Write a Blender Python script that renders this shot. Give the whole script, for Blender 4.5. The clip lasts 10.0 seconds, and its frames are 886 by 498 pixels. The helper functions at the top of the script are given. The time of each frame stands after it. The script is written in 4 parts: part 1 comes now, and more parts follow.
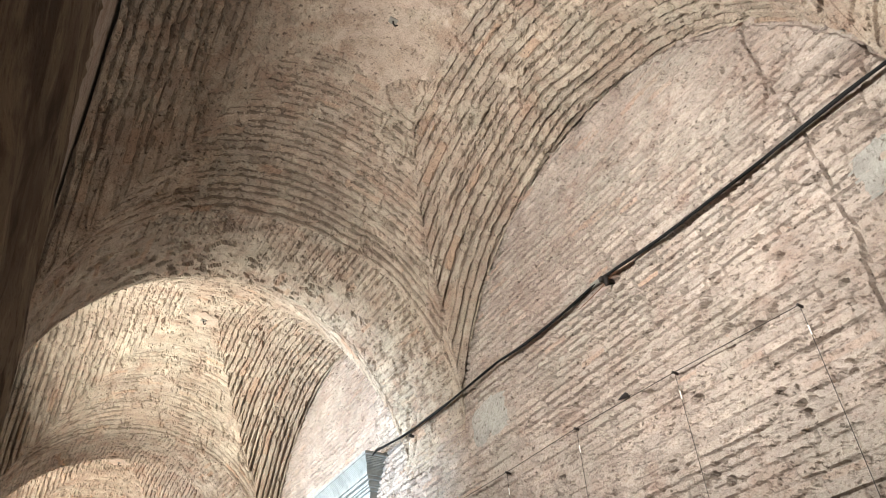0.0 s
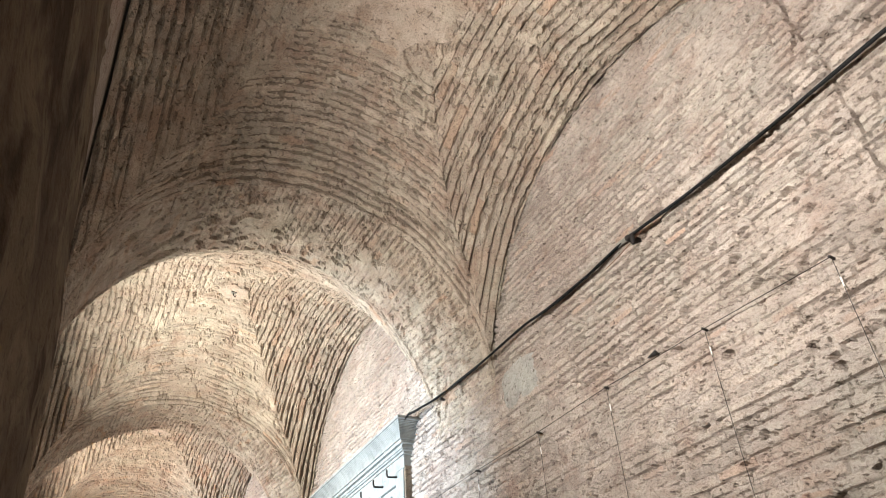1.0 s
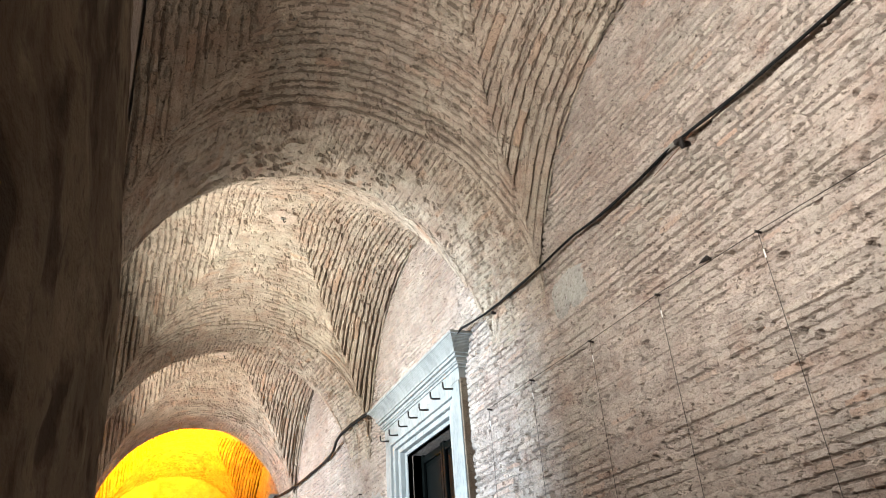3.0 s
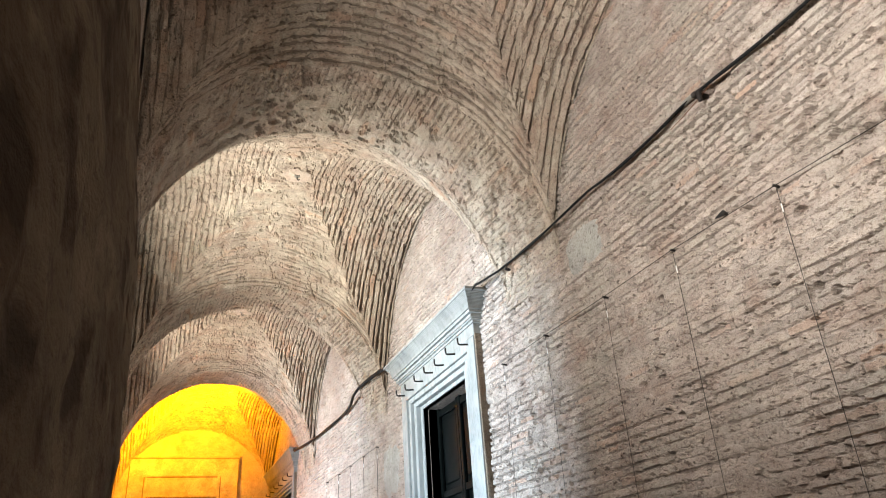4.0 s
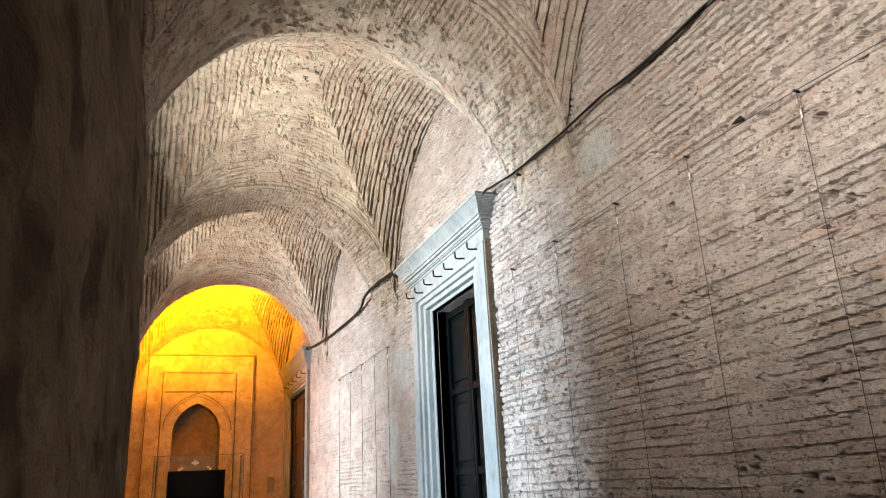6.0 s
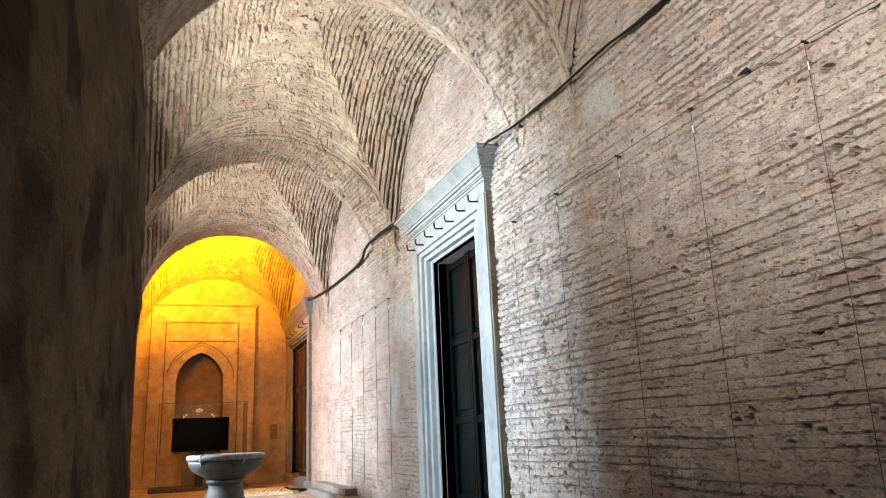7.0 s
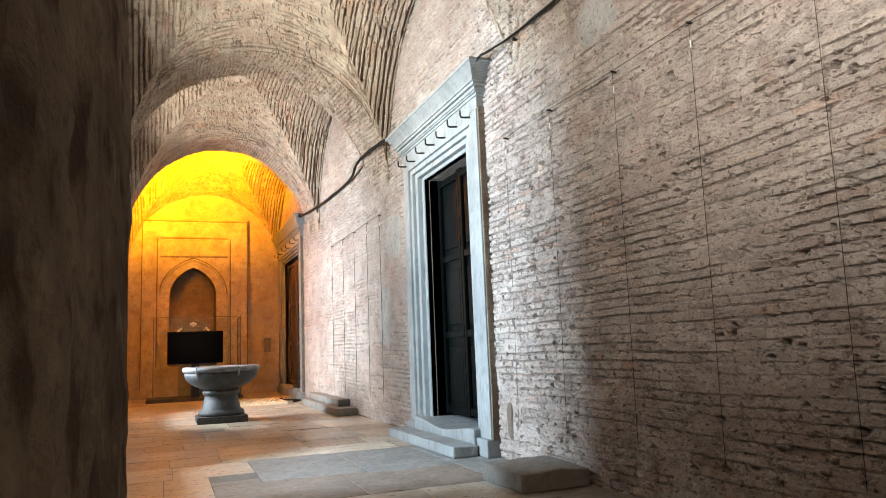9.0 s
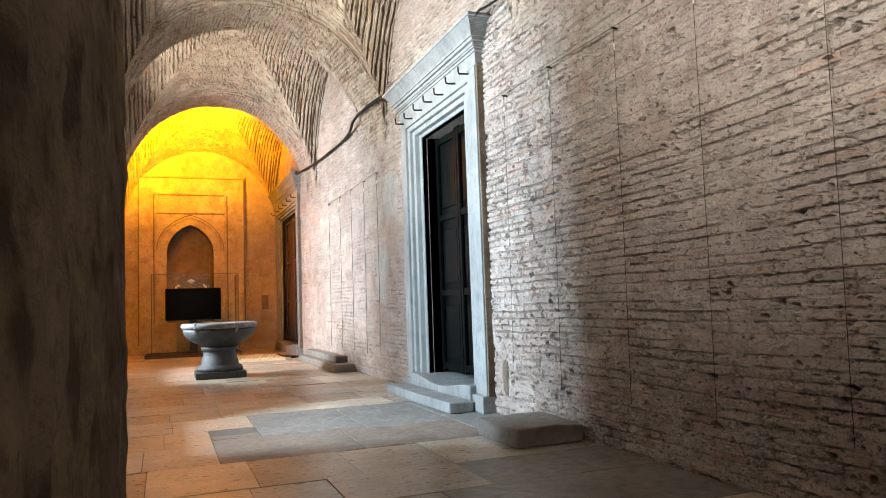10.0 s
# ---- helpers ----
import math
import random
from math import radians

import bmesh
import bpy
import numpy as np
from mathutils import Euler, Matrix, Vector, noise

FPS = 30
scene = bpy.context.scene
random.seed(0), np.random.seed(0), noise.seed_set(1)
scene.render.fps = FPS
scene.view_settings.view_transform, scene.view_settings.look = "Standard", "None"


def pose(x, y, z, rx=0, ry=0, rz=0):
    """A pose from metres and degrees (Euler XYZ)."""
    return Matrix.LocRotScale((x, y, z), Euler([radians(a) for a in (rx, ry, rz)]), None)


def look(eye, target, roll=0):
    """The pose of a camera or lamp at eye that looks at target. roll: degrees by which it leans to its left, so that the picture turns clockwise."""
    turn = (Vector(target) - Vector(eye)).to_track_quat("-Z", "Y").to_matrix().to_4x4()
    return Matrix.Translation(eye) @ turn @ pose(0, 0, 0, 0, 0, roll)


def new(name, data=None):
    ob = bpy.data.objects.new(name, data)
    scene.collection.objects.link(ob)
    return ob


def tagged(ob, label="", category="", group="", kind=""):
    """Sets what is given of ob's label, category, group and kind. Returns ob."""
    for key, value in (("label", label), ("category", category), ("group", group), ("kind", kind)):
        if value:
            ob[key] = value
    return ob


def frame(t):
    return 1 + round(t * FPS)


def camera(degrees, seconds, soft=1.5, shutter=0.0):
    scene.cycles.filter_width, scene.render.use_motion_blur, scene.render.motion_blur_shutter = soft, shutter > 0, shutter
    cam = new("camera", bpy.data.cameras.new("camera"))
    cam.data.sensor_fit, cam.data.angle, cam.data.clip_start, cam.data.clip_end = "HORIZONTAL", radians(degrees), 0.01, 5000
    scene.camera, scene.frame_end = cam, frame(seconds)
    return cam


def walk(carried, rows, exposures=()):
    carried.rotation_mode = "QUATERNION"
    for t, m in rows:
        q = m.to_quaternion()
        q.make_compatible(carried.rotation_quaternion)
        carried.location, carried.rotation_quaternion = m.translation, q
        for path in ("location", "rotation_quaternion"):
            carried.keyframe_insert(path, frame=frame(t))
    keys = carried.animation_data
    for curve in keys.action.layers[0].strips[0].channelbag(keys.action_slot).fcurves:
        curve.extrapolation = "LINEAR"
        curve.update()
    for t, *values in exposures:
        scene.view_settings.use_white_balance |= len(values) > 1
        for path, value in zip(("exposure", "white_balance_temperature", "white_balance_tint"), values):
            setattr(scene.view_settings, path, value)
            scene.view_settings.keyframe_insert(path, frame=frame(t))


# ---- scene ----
cam = camera(63.62, 10.0, 0.9, 0.0)
PATH = [
    (0, pose(0, 0, 1.3, 128.32, 2.80, -29.49)),
    (0.5, pose(0, 0, 1.3, 127.01, 3.00, -28.08)),
    (1, pose(0, 0, 1.3, 125.66, 3.28, -26.65)),
    (1.5, pose(0, 0, 1.3, 124.21, 3.50, -25.27)),
    (2, pose(0, 0, 1.3, 122.65, 3.65, -24.03)),
    (2.5, pose(0, 0, 1.3, 120.96, 3.76, -22.91)),
    (4, pose(0, 0, 1.3, 115.87, 3.59, -20.79)),
    (4.5, pose(0, 0, 1.3, 114.14, 3.43, -20.56)),
    (5, pose(0, 0, 1.3, 112.26, 3.26, -20.40)),
    (5.5, pose(0, 0, 1.3, 110.27, 3.02, -20.32)),
    (7, pose(0, 0, 1.3, 104.44, 2.46, -20.28)),
    (7.5, pose(0, 0, 1.3, 102.65, 2.43, -20.47)),
    (8, pose(0, 0, 1.3, 100.99, 2.42, -20.72)),
    (8.5, pose(0, 0, 1.3, 99.39, 2.38, -20.92)),
    (9, pose(0, 0, 1.3, 97.76, 2.29, -21.04)),
    (9.5, pose(0, 0, 1.3, 96.07, 2.19, -21.14)),
    (10, pose(0, 0, 1.3, 94.41, 2.01, -21.30)),
]
EXPOSURES = [(0.0, -0.08), (2.0, -0.18), (5.0, -0.30), (8.0, -0.30), (10.0, -0.32)]
walk(cam, PATH, EXPOSURES)

# ---- light ----
world = bpy.data.worlds.new("world")
scene.world = world
world.use_nodes = True
world.node_tree.nodes["Background"].inputs[0].default_value = (0.75, 0.86, 1.0, 1)
world.node_tree.nodes["Background"].inputs[1].default_value = 0.25


def lamp(name, kind, at, to, watts, color, size=0.15, size_y=0.15, cone=120, blend=0.6):
    d = bpy.data.lights.new(name, kind)
    d.energy, d.color = watts, color
    if kind == "AREA":
        d.shape, d.size, d.size_y = "RECTANGLE", size, size_y
    else:
        d.shadow_soft_size = size
    if kind == "SPOT":
        d.spot_size, d.spot_blend = radians(cone), blend
    ob = new(name, d)
    ob.matrix_world = look(at, to)
    return ob


NEUTRAL, DAY, WARM, AMBER = (0.98, 0.965, 0.92), (0.62, 0.81, 1.0), (1.0, 0.985, 0.89), (1.0, 0.365, 0.001)
lamp("flood_lamp", "SPOT", (-0.16, 1.90, 3.75), (3.6, 2.9, 5.0), 1720, NEUTRAL, 0.05, cone=120, blend=1.0)
# extra unseen lamp added for spill on the left wall and vault
lamp("flood_spill_fill", "POINT", (-0.26, 2.35, 4.25), (0, 2.35, 5), 40, NEUTRAL, 0.03)
lamp("flood_lamp", "SPOT", (-0.42, 9.3, 4.3), (2.5, 9.3, 6.2), 1650, WARM, 0.06, cone=140, blend=1.0)
# unseen lamp added to brighten the vault over y 13 to 18
lamp("flood_lamp", "SPOT", (-0.68, 15.4, 4.4), (1.7, 15.4, 6.6), 1000, (1.0, 0.92, 0.80), 0.06, cone=118, blend=0.9)
lamp("flood_lamp", "SPOT", (-0.50, 20.2, 5.35), (-0.3, 21.4, 7.1), 15000, AMBER, 0.08, cone=150, blend=1.0)
lamp("doorway_daylight", "AREA", (-2.5, 7.5, 2.6), (3.6, 7.5, 2.1), 1700, DAY, 0.8, 2.6)
lamp("doorway_daylight", "AREA", (-2.7, 15.9, 2.6), (3.6, 15.7, 2.3), 1800, (0.74, 0.87, 1.0), 1.8, 2.4)
# unseen warm fill added behind the camera to lift the lower wall
lamp("hall_fill", "AREA", (1.6, -5.2, 2.6), (2.6, 0, 2.2), 64, (1.0, 0.74, 0.52), 2.6, 3.0)


# ---- materials ----
def material(name, build):
    m = bpy.data.materials.new(name)
    m.use_nodes = True
    t = m.node_tree
    build(t, t.nodes["Principled BSDF"])
    return m


def link(t, a, b):
    t.links.new(a, b)


def noise_node(t, scale, detail=6, rough=0.6, stretch=(1, 1, 1), seed=0.0):
    g = t.nodes.new("ShaderNodeNewGeometry")
    mp = t.nodes.new("ShaderNodeMapping")
    mp.inputs["Scale"].default_value = stretch
    mp.inputs["Location"].default_value = (seed, seed * 1.7, seed * 0.6)
    link(t, g.outputs["Position"], mp.inputs["Vector"])
    n = t.nodes.new("ShaderNodeTexNoise")
    n.inputs["Scale"].default_value, n.inputs["Detail"].default_value, n.inputs["Roughness"].default_value = scale, detail, rough
    link(t, mp.outputs["Vector"], n.inputs["Vector"])
    return n.outputs["Fac"]


def ramp(t, fac, stops):
    r = t.nodes.new("ShaderNodeValToRGB")
    e = r.color_ramp.elements
    while len(e) < len(stops):
        e.new(0.5)
    for k, (p, c) in zip(e, stops):
        k.position, k.color = p, (*c, 1) if len(c) == 3 else c
    link(t, fac, r.inputs["Fac"])
    return r.outputs["Color"]


def mix(t, fac, a, b, how="MIX"):
    n = t.nodes.new("ShaderNodeMix")
    n.data_type, n.blend_type = "RGBA", how
    for sock, v in ((n.inputs[0], fac), (n.inputs[6], a), (n.inputs[7], b)):
        if hasattr(v, "is_linked"):
            link(t, v, sock)
        else:
            sock.default_value = (*v, 1) if isinstance(v, tuple) else v
    return n.outputs[2]


def grey(v):
    return (v, v, v)


def bump(t, bsdf, height, strength, distance):
    b = t.nodes.new("ShaderNodeBump")
    b.inputs["Strength"].default_value, b.inputs["Distance"].default_value = strength, distance
    link(t, height, b.inputs["Height"])
    link(t, b.outputs["Normal"], bsdf.inputs["Normal"])


def limewashed(name, wash, brick, bare, tinted=False, pit_dark=(0.10, 0.075, 0.058), pits=0.37, lie=(1, 1, 1)):
    """Old brick under worn limewash: pale wash, bare brick showing through in patches, soot, and small pits drawn as
    dark spots.
    """
    def build(t, b):
        big = noise_node(t, 0.7, 5, 0.62, seed=3.1)
        mid = noise_node(t, 5.0, 8, 0.70, lie, 1.3)
        spots = noise_node(t, 24, 4, 0.6, lie, 8.2)
        fine = noise_node(t, 60, 6, 0.75, lie)
        grit = noise_node(t, 230, 4, 0.8)
        c = ramp(t, mid, [(0.30, tuple(k * 0.66 for k in wash)), (0.50, wash), (0.66, tuple(min(k * 1.18, 0.85) for k in wash))])
        if tinted:
            at = t.nodes.new("ShaderNodeAttribute")
            at.attribute_name = "tint"
            c = mix(t, 1.0, c, ramp(t, at.outputs["Fac"], [(0.0, (0.80, 0.79, 0.77)), (0.3, (0.95, 0.95, 0.95)), (0.7, (1.04, 1.03, 1.0)), (0.93, (1.12, 1.10, 1.08)), (1.0, (0.94, 0.76, 0.66))]), "MULTIPLY")
        c = mix(t, ramp(t, noise_node(t, 2.6, 8, 0.72, lie, 11.0), [(bare - 0.06, grey(0)), (bare + 0.12, grey(0.75))]), c, brick)
        c = mix(t, ramp(t, big, [(0.42, grey(0.0)), (0.66, grey(0.55))]), c, tuple(0.50 * k + 0.28 * w for w, k in zip(wash, brick)))
        c = mix(t, ramp(t, noise_node(t, 1.7, 6, 0.7, lie, 21.0), [(0.50, grey(0)), (0.68, grey(0.5))]), c, (wash[0] * 0.86, wash[1] * 0.93, wash[2] * 0.90))
        c = mix(t, ramp(t, fine, [(0.35, grey(0.8)), (0.49, grey(0))]), c, tuple(0.42 * k for k in brick))
        # pits have no relief here: their dark insides are put into the colour
        c = mix(t, ramp(t, spots, [(pits - 0.05, grey(0.9)), (pits + 0.03, grey(0))]), c, pit_dark)
        c = mix(t, 0.9, c, ramp(t, grit, [(0.30, grey(0.25)), (0.52, grey(1.0)), (0.70, grey(1.3))]), "MULTIPLY")
        link(t, c, b.inputs["Base Color"])
        b.inputs["Roughness"].default_value = 0.93
        b.inputs["Specular IOR Level"].default_value = 0.15
        h = mix(t, 0.42, fine, grit)
        h = mix(t, 0.40, h, mid)
        bump(t, b, h, 1.0, 0.028)
    return material(name, build)


def stone(name, a, c2, vein, rough=0.5, scale=1.6, stretch=(1, 1, 1), source="", relief=0.15, spread=1.0):
    def build(t, b):
        n1 = noise_node(t, scale, 8, 0.65, stretch, 2.0)
        n2 = noise_node(t, scale * 5, 7, 0.7, stretch, 5.0)
        n3 = noise_node(t, 60, 5, 0.7)
        c = ramp(t, n1, [(0.3, a), (0.68, c2)])
        c = mix(t, ramp(t, n2, [(0.5, grey(0)), (0.72, grey(0.55))]), c, vein)
        if source == "object":
            rnd = t.nodes.new("ShaderNodeObjectInfo").outputs["Random"]
            c = mix(t, spread, c, ramp(t, rnd, [(0.0, (0.55, 0.48, 0.41)), (0.22, (0.85, 0.76, 0.64)), (0.5, (1.15, 1.10, 1.0)), (0.7, (0.62, 0.50, 0.37)), (0.85, (0.95, 0.97, 0.98)), (1.0, (0.62, 0.66, 0.68))]), "MULTIPLY")
        c = mix(t, ramp(t, n3, [(0.3, grey(0.25)), (0.42, grey(0))]), c, tuple(k * 0.55 for k in a))
        link(t, c, b.inputs["Base Color"])
        link(t, ramp(t, n2, [(0.3, grey(rough - 0.12)), (0.7, grey(rough + 0.15))]), b.inputs["Roughness"])
        bump(t, b, mix(t, 0.5, n2, n3), relief * 2, 0.006)
    return material(name, build)


def plain(name, color, rough=0.6, metal=0.0, wear=0.25, scale=14, gloss=0.5):
    def build(t, b):
        n = noise_node(t, scale, 6, 0.65)
        c = ramp(t, n, [(0.3, tuple(k * (1 - wear) for k in color)), (0.7, tuple(min(k * (1 + wear), 0.9) for k in color))])
        link(t, c, b.inputs["Base Color"])
        b.inputs["Roughness"].default_value, b.inputs["Metallic"].default_value = rough, metal
        b.inputs["Specular IOR Level"].default_value = gloss
        bump(t, b, n, 0.12, 0.004)
    return material(name, build)


LIE = (1, 0.75, 1.1)
WALL_WASH, WALL_BARE = (0.50, 0.425, 0.37), (0.35, 0.235, 0.185)
M_WALL_BRICK = limewashed("limewashed_wall_brick", WALL_WASH, WALL_BARE, 0.56, True, lie=LIE)
M_COAT = limewashed("worn_lime_coat", (0.485, 0.41, 0.355), WALL_BARE, 0.57, lie=LIE)
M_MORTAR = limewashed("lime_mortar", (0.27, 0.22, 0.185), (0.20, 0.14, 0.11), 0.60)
# open wall joints: dust, plus the shade of the recess put into the colour
M_JOINTS = limewashed("shaded_dusty_joint", (0.34, 0.28, 0.235), (0.23, 0.155, 0.12), 0.56, lie=LIE)
M_VAULT_BRICK = limewashed("limewashed_vault_brick", (0.50, 0.425, 0.345), (0.34, 0.22, 0.16), 0.53, True)
# vault joints: mortar made darker to carry the shade between bricks
M_VAULT_MORTAR = limewashed("shaded_vault_mortar", (0.28, 0.225, 0.175), (0.19, 0.13, 0.10), 0.55)
M_PLASTER = limewashed("old_yellowed_plaster", (0.58, 0.50, 0.40), (0.33, 0.24, 0.16), 0.55, pits=0.30)


# pier plaster coloured darker than the walls to keep the pier in shade
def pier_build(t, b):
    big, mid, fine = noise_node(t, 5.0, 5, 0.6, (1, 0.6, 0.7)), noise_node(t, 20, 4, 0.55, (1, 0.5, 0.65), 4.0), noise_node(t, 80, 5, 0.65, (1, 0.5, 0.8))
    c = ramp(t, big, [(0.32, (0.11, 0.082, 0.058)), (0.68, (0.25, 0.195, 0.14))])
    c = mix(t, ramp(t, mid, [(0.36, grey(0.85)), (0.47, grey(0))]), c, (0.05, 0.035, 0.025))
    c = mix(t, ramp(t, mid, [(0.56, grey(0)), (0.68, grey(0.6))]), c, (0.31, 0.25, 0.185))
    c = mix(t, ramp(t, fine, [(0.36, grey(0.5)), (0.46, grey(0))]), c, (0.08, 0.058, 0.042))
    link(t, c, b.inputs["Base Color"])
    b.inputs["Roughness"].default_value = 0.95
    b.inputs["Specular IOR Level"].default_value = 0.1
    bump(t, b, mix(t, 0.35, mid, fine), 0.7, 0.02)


M_PIER = material("shaded_pier_plaster", pier_build)
# niche plaster with the dimness of the recess put into its colour
M_NICHE_SHADE = limewashed("shaded_niche_plaster", (0.30, 0.235, 0.165), (0.20, 0.14, 0.09), 0.55)
M_PATCH = limewashed("smooth_grey_patch", (0.45, 0.43, 0.39), (0.36, 0.31, 0.27), 0.58)
M_ROUGH = limewashed("rough_brown_edge", (0.24, 0.19, 0.14), (0.15, 0.10, 0.07), 0.5)
M_CROWN = limewashed("pink_crown_plaster", (0.55, 0.45, 0.37), (0.42, 0.30, 0.225), 0.55)
M_MARBLE = stone("weathered_grey_marble", (0.165, 0.172, 0.165), (0.275, 0.283, 0.27), (0.085, 0.092, 0.09), 0.6, 2.2, (1, 1, 0.5))
M_FLOOR = stone("worn_floor_marble", (0.34, 0.30, 0.25), (0.60, 0.55, 0.475), (0.25, 0.21, 0.17), 0.32, 2.6, (0.7, 1.2, 1), "object")
M_FLOOR_DARK = stone("grey_green_floor_stone", (0.16, 0.145, 0.128), (0.28, 0.255, 0.225), (0.11, 0.10, 0.09), 0.42, 1.8, (1, 1, 1), "object", spread=0.35)
M_ROUGH_RED = stone("rough_brown_floor_stone", (0.15, 0.115, 0.09), (0.25, 0.20, 0.16), (0.10, 0.075, 0.06), 0.62, 3.0, relief=0.4)
M_ROUGH_GREY = stone("rough_grey_floor_stone", (0.15, 0.148, 0.135), (0.25, 0.245, 0.225), (0.10, 0.098, 0.09), 0.55, 3.0, relief=0.4)
M_JOINT = plain("floor_joint_dirt", (0.14, 0.115, 0.09), 0.95)
M_STEP = stone("worn_stone_block", (0.14, 0.128, 0.11), (0.24, 0.225, 0.195), (0.085, 0.078, 0.068), 0.7, 3.0)
M_FONT = stone("dark_grey_font_marble", (0.012, 0.013, 0.014), (0.05, 0.052, 0.053), (0.12, 0.12, 0.118), 0.6, 7.0, relief=0.5)
M_RIM = stone("pale_chipped_rim_marble", (0.09, 0.092, 0.094), (0.24, 0.24, 0.235), (0.05, 0.052, 0.054), 0.6, 7.0)
# bronze taken down to near black in place of the doorway's shade
M_BRONZE = plain("shaded_bronze_door", (0.002, 0.0028, 0.0026), 0.4, 0.0, 0.4, 9, gloss=0.06)
M_WOOD = plain("dark_door_wood", (0.06, 0.035, 0.02), 0.5, 0, 0.4, 20)
M_IRON = plain("blackened_iron", (0.035, 0.03, 0.028), 0.6, 0.7)
M_CABLE = plain("black_cable_sheath", (0.006, 0.006, 0.006), 0.65, 0, 0.2, gloss=0.15)
M_COPPER = plain("brown_wire", (0.16, 0.07, 0.035), 0.5)
M_WIRE = plain("thin_rusty_wire", (0.03, 0.025, 0.02), 0.6, 0.4)
M_WHITE = plain("white_porcelain_bead", (0.75, 0.74, 0.70), 0.35, 0, 0.08)
M_SCREEN = plain("black_screen", (0.0015, 0.002, 0.0025), 0.12, 0, 0.1, gloss=0.03)
M_BASE = plain("dark_plinth_board", (0.05, 0.035, 0.025), 0.6)
M_TRIM_METAL = plain("brushed_metal_edge", (0.16, 0.15, 0.13), 0.45, 0.3, 0.1)
M_SLAT = plain("pale_wooden_slat", (0.60, 0.46, 0.28), 0.55, 0, 0.3, 25)


def glass_build(t, b):
    b.inputs["Base Color"].default_value = (0.93, 0.96, 0.95, 1)
    b.inputs["Transmission Weight"].default_value, b.inputs["Roughness"].default_value, b.inputs["IOR"].default_value = 1.0, 0.03, 1.2


M_GLASS = material("display_glass", glass_build)


# ---- mesh tools ----
def mesh_object(name, bm, mat, parent=None, label="", smooth=False):
    me = bpy.data.meshes.new(name)
    bm.normal_update()
    bm.to_mesh(me)
    bm.free()
    me.materials.append(mat)
    if smooth:
        me.polygons.foreach_set("use_smooth", [True] * len(me.polygons))
    ob = new(name, me)
    ob.parent = parent
    if label:
        ob["label"] = label
    return ob


def part(name, bm, mat, parent, label="", smooth=False):
    return mesh_object(name, bm, mat, parent, label, smooth)


def add_box(bm, x0, y0, z0, x1, y1, z1, bevel=0.0, cuts=0, jitter=0.0):
    b2 = bmesh.new()
    bmesh.ops.create_cube(b2, size=1)
    for v in b2.verts:
        v.co = Vector(((x0 + x1) / 2 + v.co.x * (x1 - x0), (y0 + y1) / 2 + v.co.y * (y1 - y0), (z0 + z1) / 2 + v.co.z * (z1 - z0)))
    if cuts:
        bmesh.ops.subdivide_edges(b2, edges=b2.edges[:], cuts=cuts, use_grid_fill=True)
    if bevel:
        sharp = [e for e in b2.edges if len(e.link_faces) == 2 and e.calc_face_angle(0) > 0.5]
        bmesh.ops.bevel(b2, geom=sharp, offset=bevel, segments=2, affect="EDGES", profile=0.6)
    if jitter:
        for v in b2.verts:
            v.co += noise.noise_vector(v.co * 3.7) * jitter + noise.noise_vector(v.co * 14) * jitter * 0.4
    me = bpy.data.meshes.new("tmp")
    b2.to_mesh(me)
    b2.free()
    bm.from_mesh(me)
    bpy.data.meshes.remove(me)
    return bm


def box(x0, y0, z0, x1, y1, z1, bevel=0.0, cuts=0, jitter=0.0):
    return add_box(bmesh.new(), x0, y0, z0, x1, y1, z1, bevel, cuts, jitter)


def thing(name, at=(0, 0, 0)):
    ob = new(name)
    ob.location = at
    ob.empty_display_size = 0.1
    return ob


def tube(points, radius, sides=8):
    """A round bar along a row of points."""
    bm = bmesh.new()
    rings = []
    pts = [Vector(p) for p in points]
    for i, p in enumerate(pts):
        d = (pts[min(i + 1, len(pts) - 1)] - pts[max(i - 1, 0)]).normalized()
        a = d.cross(Vector((0.31, 0.17, 0.93))).normalized()
        b = d.cross(a)
        rings.append([bm.verts.new(p + (a * math.cos(k * math.tau / sides) + b * math.sin(k * math.tau / sides)) * radius) for k in range(sides)])
    for r, s in zip(rings, rings[1:]):
        for k in range(sides):
            bm.faces.new((r[k], r[(k + 1) % sides], s[(k + 1) % sides], s[k]))
    bm.faces.new(rings[0][::-1])
    bm.faces.new(rings[-1])
    bmesh.ops.recalc_face_normals(bm, faces=bm.faces)
    return bm


def lathe(profile, sides=40, wobble=0.0):
    bm = bmesh.new()
    rings = []
    for r, z in profile:
        ring = []
        for k in range(sides):
            a = k * math.tau / sides
            rr = r * (1 + wobble * noise.noise(Vector((math.cos(a) * 2, math.sin(a) * 2, z * 3))))
            ring.append(bm.verts.new((rr * math.cos(a), rr * math.sin(a), z)))
        rings.append(ring)
    for r, s in zip(rings, rings[1:]):
        for k in range(sides):
            bm.faces.new((r[k], r[(k + 1) % sides], s[(k + 1) % sides], s[k]))
    bm.faces.new(rings[0][::-1])
    bm.faces.new(rings[-1])
    bmesh.ops.recalc_face_normals(bm, faces=bm.faces)
    return bm


